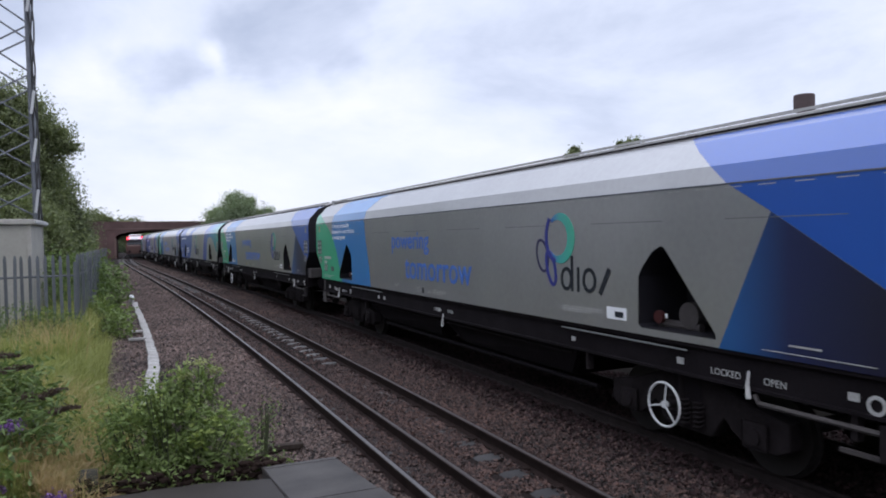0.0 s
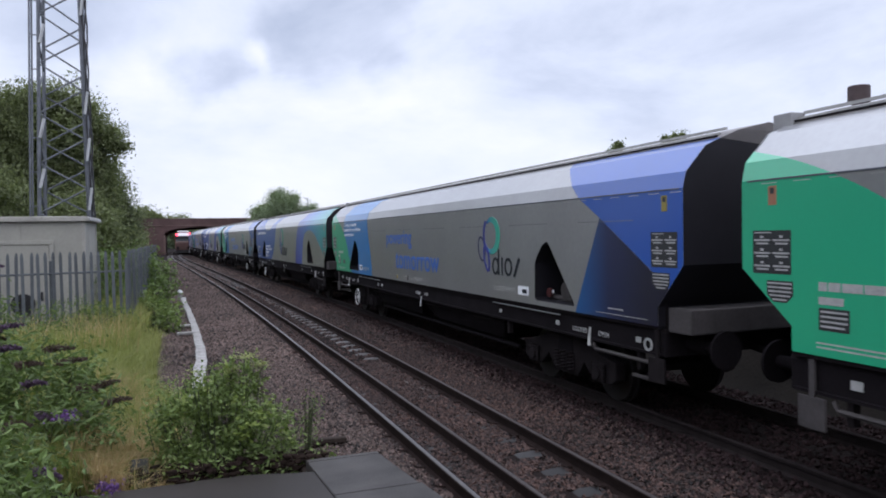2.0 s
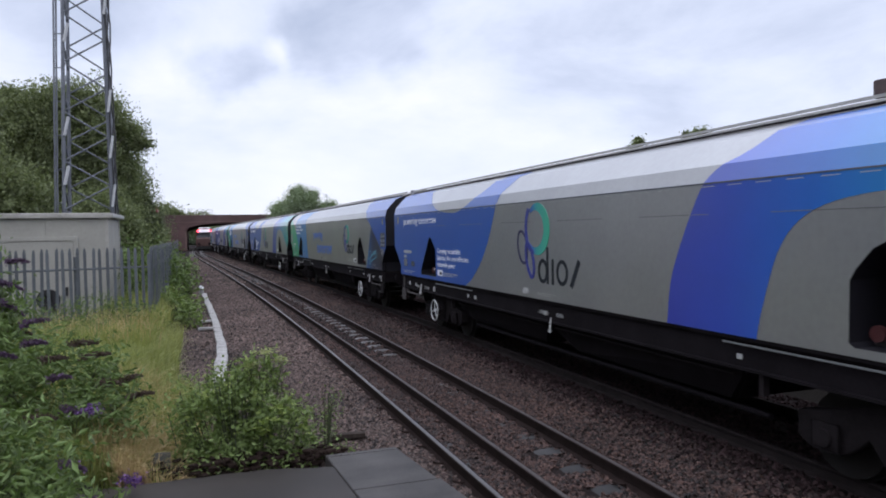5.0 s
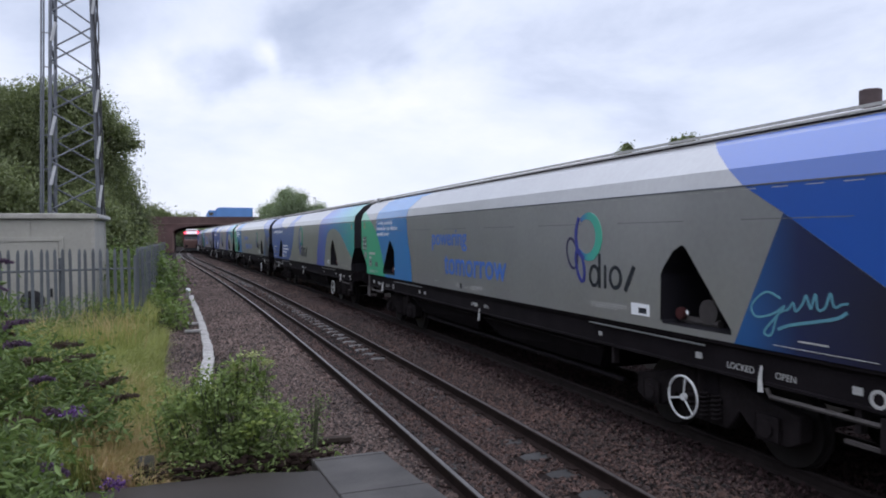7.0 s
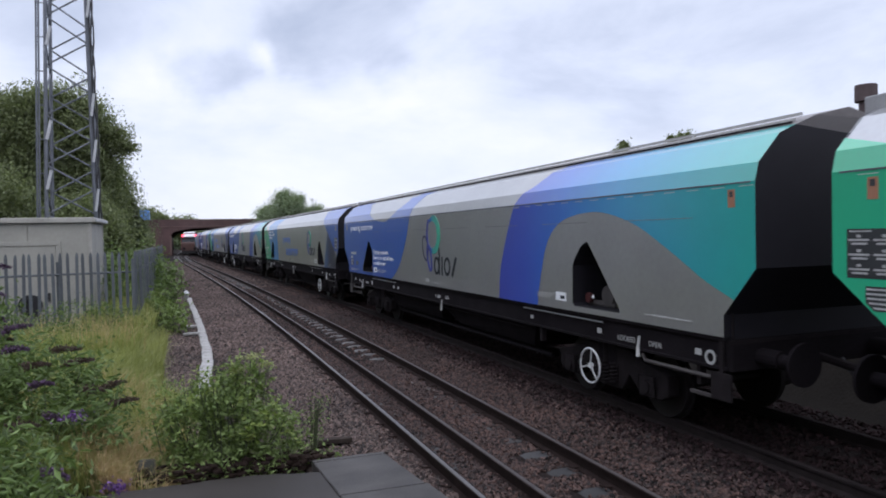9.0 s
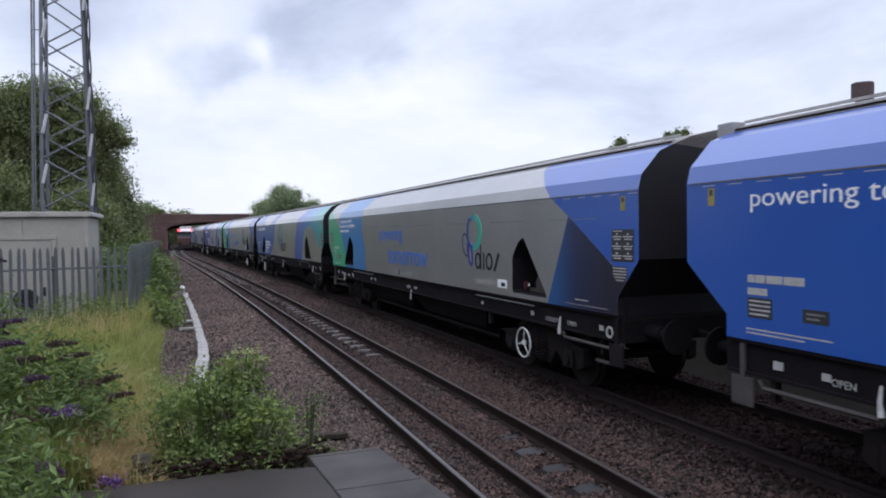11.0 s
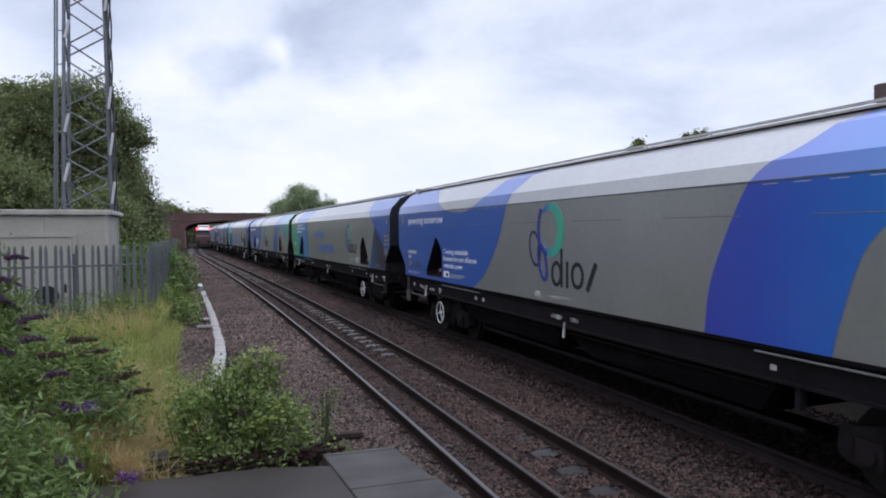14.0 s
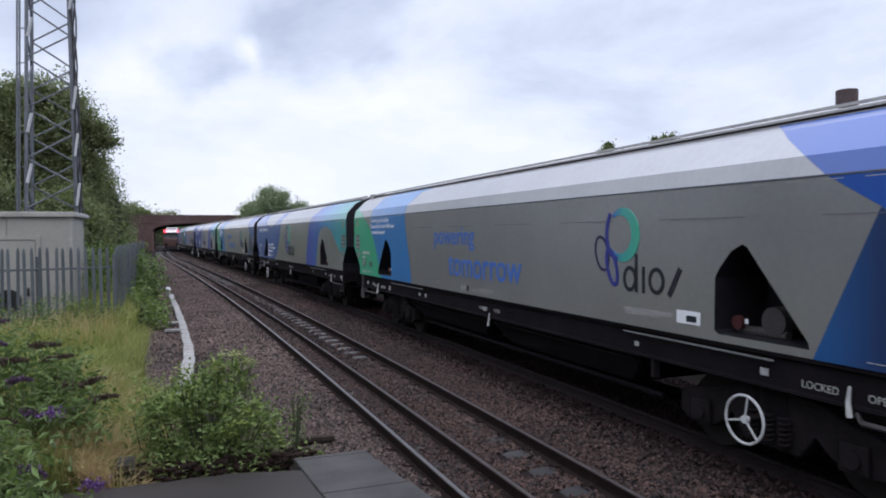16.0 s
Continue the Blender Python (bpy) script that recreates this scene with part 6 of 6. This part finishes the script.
# ---- road bridge ----
BY0, BY1, ROAD = 132.0, 142.0, 4.95
bridge = thing("road_bridge", Matrix.Translation((0, BY0, 0)), "dark red brick road bridge with a low arch over the tracks", "bridge", kind="structure")
arch = [(-3.9, -0.4), (-3.9, 3.05), (-3.3, 3.62), (-1.9, 4.00), (0, 4.22), (2.2, 4.32), (4.4, 4.22), (6.3, 4.00), (7.7, 3.62), (8.3, 3.05), (8.3, -0.4)]
bm = bmesh.new()
prism(bm, [(-16, -0.4), *arch, (20, -0.4), (20, 5.05), (-16, 5.05)], 0, BY1 - BY0, "y")
part("span", bm, M_BRICK, bridge)
part("parapet", boxes(((-130, -0.06, 5.0), (150, 0.30, 6.08))), M_BRICK, bridge, "weathered brick parapet")
part("parapet", boxes(((-130, 9.7, 5.0), (150, 10.06, 6.08))), M_BRICK, bridge)
part("coping", boxes(((-130, -0.12, 6.083), (150, 0.36, 6.19))), M_MORTAR, bridge)
part("string_course", boxes(((-16, -0.14, 4.86), (20, -0.062, 5.0))), M_MORTAR, bridge)
bm = bmesh.new()
ring_out = [(x * 1.0 + (0.28 if x > 2.2 else -0.28) * (abs(x - 2.2) / 5.9), z + 0.34) for x, z in arch[1:-1]]
vs_in = [bm.verts.new((x, -0.07, z)) for x, z in arch[1:-1]]
vs_out = [bm.verts.new((x, -0.07, z)) for x, z in ring_out]
for i in range(len(vs_in) - 1):
    bm.faces.new((vs_in[i], vs_in[i + 1], vs_out[i + 1], vs_out[i]))
bmesh.ops.solidify(bm, geom=bm.faces[:], thickness=0.06)
part("arch_ring", bm, M_MORTAR, bridge)
part("pier_edge", boxes(((-4.25, -0.35, -0.4), (-3.90, -0.002, 3.3)), bevel=0.02), M_MORTAR, bridge, "pale stone quoins at the abutment")
for x0, x1 in ((-130, -16.01), (20.01, 150)):
    bm = bmesh.new()
    prism(bm, [(-6, -0.4), (0.0, 4.9), (10, 4.9), (16, -0.4)], x0, x1)
    part("embankment", bm, M_SOIL, bridge)
road = tagged(part("road", boxes(((-130, BY0 + 0.31, 4.9), (150, BY0 + 9.69, ROAD))), M_ASPHALT), "asphalt road across the bridge", "road", kind="structure")

tree((1.0, 215), 7, [((0, 0, 3.2), (9, 5, 3.0)), ((-13, -4, 3.2), (8, 5, 3.0)), ((13, -4, 3.2), (8, 5, 3.0))], M_LEAFF, "distant woodland beyond the bridge", leaf=0.7, count=50, spread=1.0)

for x in (-6.5, -4.0, -1.2, 0.4, 3.8, 6.6, 9.4, 12.6):
    part("railing_post", boxes(((x - 0.04, 9.5, 6.0), (x + 0.04, 9.6, 6.55 + 0.1 * (int(x) % 2)))), M_GALV, bridge)
part("railing", boxes(((-7, 9.52, 6.40), (13, 9.58, 6.45))), M_GALV, bridge)
pole = thing("lamp_post", Matrix.Translation((18.6, 116, 1.5)), "thin grey lamp post beyond the train", "lamp post")
part("post", tube(bmesh.new(), [(0, 0, 0), (0, 0, 7.4)], 0.07, 8, end=0.05), M_GALV, pole)
part("lantern", boxes(((-0.5, -0.08, 7.36), (0.06, 0.08, 7.46)), bevel=0.02), M_GALV, pole)

# ---- locomotive beneath the bridge ----
def locomotive():
    s = 134.5
    t = thing("locomotive", pose(*along(NEAR + 1.75, s), 0, 0, -3.0), "red diesel locomotive with orange nose standing under the bridge", "locomotive")
    f = -10.2
    bm = bmesh.new()
    prism(bm, [(-1.32, 1.0), (1.32, 1.0), (1.32, 3.05), (1.12, 3.52), (0.7, 3.74), (-0.7, 3.74), (-1.12, 3.52), (-1.32, 3.05)], f + 0.35, 10.2, "y")
    bmesh.ops.bevel(bm, geom=[e for e in bm.edges if abs(e.verts[0].co.y - e.verts[1].co.y) < 0.01], offset=0.06, segments=2, affect="EDGES")
    body = part("body", bm, M_LOCO, t)
    bm = bmesh.new()
    prism(bm, [(f, 1.0), (f, 1.95), (f + 0.12, 2.15), (f + 0.45, 2.15), (f + 0.45, 1.0)], -1.25, 1.25)
    part("nose", bm, M_LOCON, t, "weathered orange nose, coloured darker for the bridge's shade")
    for x0, x1 in ((-1.18, -0.08), (0.08, 1.18)):
        bm = bmesh.new()
        prism(bm, [(f + 0.20, 2.2), (f + 0.36, 2.95), (f + 0.44, 2.95), (f + 0.44, 2.2)], x0, x1)
        part("windscreen", bm, M_GLASS, t, "dark windscreen")
    part("cab_front", boxes(((-1.22, f + 0.26, 2.16), (1.22, f + 0.36, 3.0))), M_DARK, t)
    part("cab_brow", prism(bmesh.new(), [(f + 0.10, 3.05), (f + 0.30, 3.50), (f + 0.62, 3.86), (f + 0.9, 3.86), (f + 0.5, 3.05)], -0.85, 0.85), M_WHITE, t, "white cab brow")
    for x in (-1.02, 1.02):
        bm = bmesh.new()
        disc(bm, (x, f + 0.10, 3.25), 0.17, 0.10, "y", 16)
        part("marker_lamp", bm, M_LAMP, t, "glowing red lamp")
        bm = bmesh.new()
        disc(bm, (x * 0.82, f - 0.30, 1.06), 0.22, 0.05, "y", 18)
        tube(bm, [(x * 0.82, f - 0.3, 1.06), (x * 0.82, f, 1.06)], 0.08, 8)
        part("buffer", bm, M_GRIME, t)
    part("underframe", boxes(((-1.2, f + 0.3, 0.55), (1.2, 10.1, 1.0))), M_BLACK, t)
    part("buffer_beam", boxes(((-1.25, f + 0.0, 0.72), (1.25, f + 0.2, 1.0))), M_LOCON, t)
    part("snow_plough", prism(bmesh.new(), [(-1.2, 0.25), (1.2, 0.25), (1.1, 0.7), (-1.1, 0.7)], f + 0.1, f + 0.25, "y"), M_DARK, t)
    for y in (-6.5, 6.5):
        part("bogie_frame", boxes(((-1.15, y - 2.4, 0.3), (1.15, y + 2.4, 0.75)), bevel=0.03), M_GRIME, t)
        for q in (-1.8, 0, 1.8):
            bm = bmesh.new()
            for x in (-0.77, 0.77):
                disc(bm, (x, y + q, 0.52), 0.52, 0.12, "x", 24)
            part("wheel", bm, M_TREAD, t)
    part("roof_white", boxes(((-0.72, f + 1.0, 3.745), (0.72, 9.8, 3.85))), M_WHITE, t, "pale roof panel")
    return t


locomotive()

# ---- lorries on the bridge ----
def lorry(name, paint, label, length, top, curtain):
    """Its front is at the origin and faces down the road towards negative x."""
    t = thing(name, Matrix(), label, "lorry")
    bm = bmesh.new()
    if curtain:
        prism(bm, [(1.75, 1.1), (length, 1.1), (length, top), (2.3, top + 0.04), (1.75, top - 0.35)], -1.25, 1.25, "y")
    else:
        prism(bm, [(1.95, 1.1), (length, 1.1), (length, top), (1.95, top)], -1.25, 1.25, "y")
    bmesh.ops.bevel(bm, geom=bm.edges, offset=0.04, segments=2, affect="EDGES")
    load = part("load_body", bm, paint, t)
    bm = bmesh.new()
    for i in range(9):
        x = 2.2 + (length - 2.4) * i / 8
        box(bm, (x - 0.02, -1.275, 1.2), (x + 0.02, -1.248, top - 0.15))
    part("side_rib", bm, paint, load)
    bm = bmesh.new()
    prism(bm, [(0.0, 0.6), (1.7, 0.6), (1.7, top - 0.55), (0.55, top - 0.5), (0.05, 1.75)], -1.2, 1.2, "y")
    bmesh.ops.bevel(bm, geom=bm.edges, offset=0.06, segments=2, affect="EDGES")
    cab = part("cab", bm, paint, t)
    part("side_window", boxes(((0.55, -1.215, 1.6), (1.3, -1.195, 2.15))), M_GLASS, cab)
    part("chassis", boxes(((0.3, -0.9, 0.65), (length, 0.9, 1.08))), M_BLACK, t)
    for x in (0.9, length - 2.2, length - 1.0):
        bm = bmesh.new()
        for y in (-1.05, 1.05):
            disc(bm, (x, y, 0.5), 0.5, 0.3, "y", 22)
        part("wheel", bm, M_DARK, t)
    return t


red_lorry = lorry("lorry", M_LORRYR, "dark red box lorry crossing the bridge", 6.4, 2.85, False)
blue_lorry = lorry("lorry", M_LORRYB, "light blue curtain-sided lorry crossing the bridge", 8.4, 3.05, True)
LORRIES = [(red_lorry, [(0.5 * i, -0.9 - 9.6 * (0.5 * i - 3.5)) for i in range(33)]), (blue_lorry, [(0.5 * i, -2.9 - 8.8 * (0.5 * i - 7.5)) for i in range(33)])]

# ---- flue behind the train ----
flue = thing("flue_stack", Matrix.Translation((18.67, 15.09, 0.0)), "rust-brown round flue stack with a wide cap", "chimney")
part("pipe", tube(bmesh.new(), [(0, 0, 0), (0, 0, 6.3)], 0.19, 20), M_FLUE, flue)
bm = bmesh.new()
disc(bm, (0, 0, 6.40), 0.30, 0.50, "z", 28)
bmesh.ops.bevel(bm, geom=bm.edges, offset=0.02, segments=1, affect="EDGES")
part("cap", bm, M_FLUE, flue)


# ---- movement ----
# seconds and metres that the train has run
RUN = [(0.0, 0.2), (0.5, 4.01), (1.0, 8.02), (1.5, 11.88), (2.0, 16.03), (2.5, 20.01), (3.0, 24.2), (3.5, 28.2), (4.0, 32.54), (4.5, 36.75), (5.0, 40.91), (5.5, 45.14), (6.0, 49.4), (6.5, 53.67), (7.0, 57.88), (7.5, 62.47), (8.0, 66.66), (8.5, 71.02), (9.0, 75.27), (9.5, 79.66), (10.0, 84.03), (10.5, 88.41), (11.0, 92.8), (11.5, 97.2), (12.0, 101.39), (12.5, 105.99), (13.0, 110.36), (13.5, 114.84), (14.0, 119.06), (14.5, 123.64), (15.0, 127.96), (15.5, 132.46), (16.0, 136.77)]
FIT = np.polyfit([q[0] for q in RUN], [q[1] for q in RUN], 5)


def run(t):
    return float(np.polyval(FIT, t))


def on_line(s):
    """Pose of a wagon whose middle is at s: both bogies on the track."""
    a, b = along(FAR, s - 6.0), along(FAR, s + 6.0)
    turn = -math.degrees(math.atan2(b[0] - a[0], b[1] - a[1]))
    return pose((a[0] + b[0]) / 2, (a[1] + b[1]) / 2, 0, 0, 0, turn)


def motions():
    for k, w in TRAIN.items():
        start = 21.089 + LENGTH * k - CENTRE
        walk(w, [(t, on_line(start - gone)) for t, gone in RUN])
        if k <= 8:
            for wheels in [c for c in w.children if c.name.startswith("wheelset")]:
                at = wheels.location.copy()
                walk(wheels, [(16 * i / 240, pose(*at, math.degrees(run(16 * i / 240) / 0.42), 0, 0)) for i in range(241)])
    for lorry, rows in LORRIES:
        walk(lorry, [(t, pose(x, 137.0, ROAD, 0, 0, 0)) for t, x in rows])


motions()
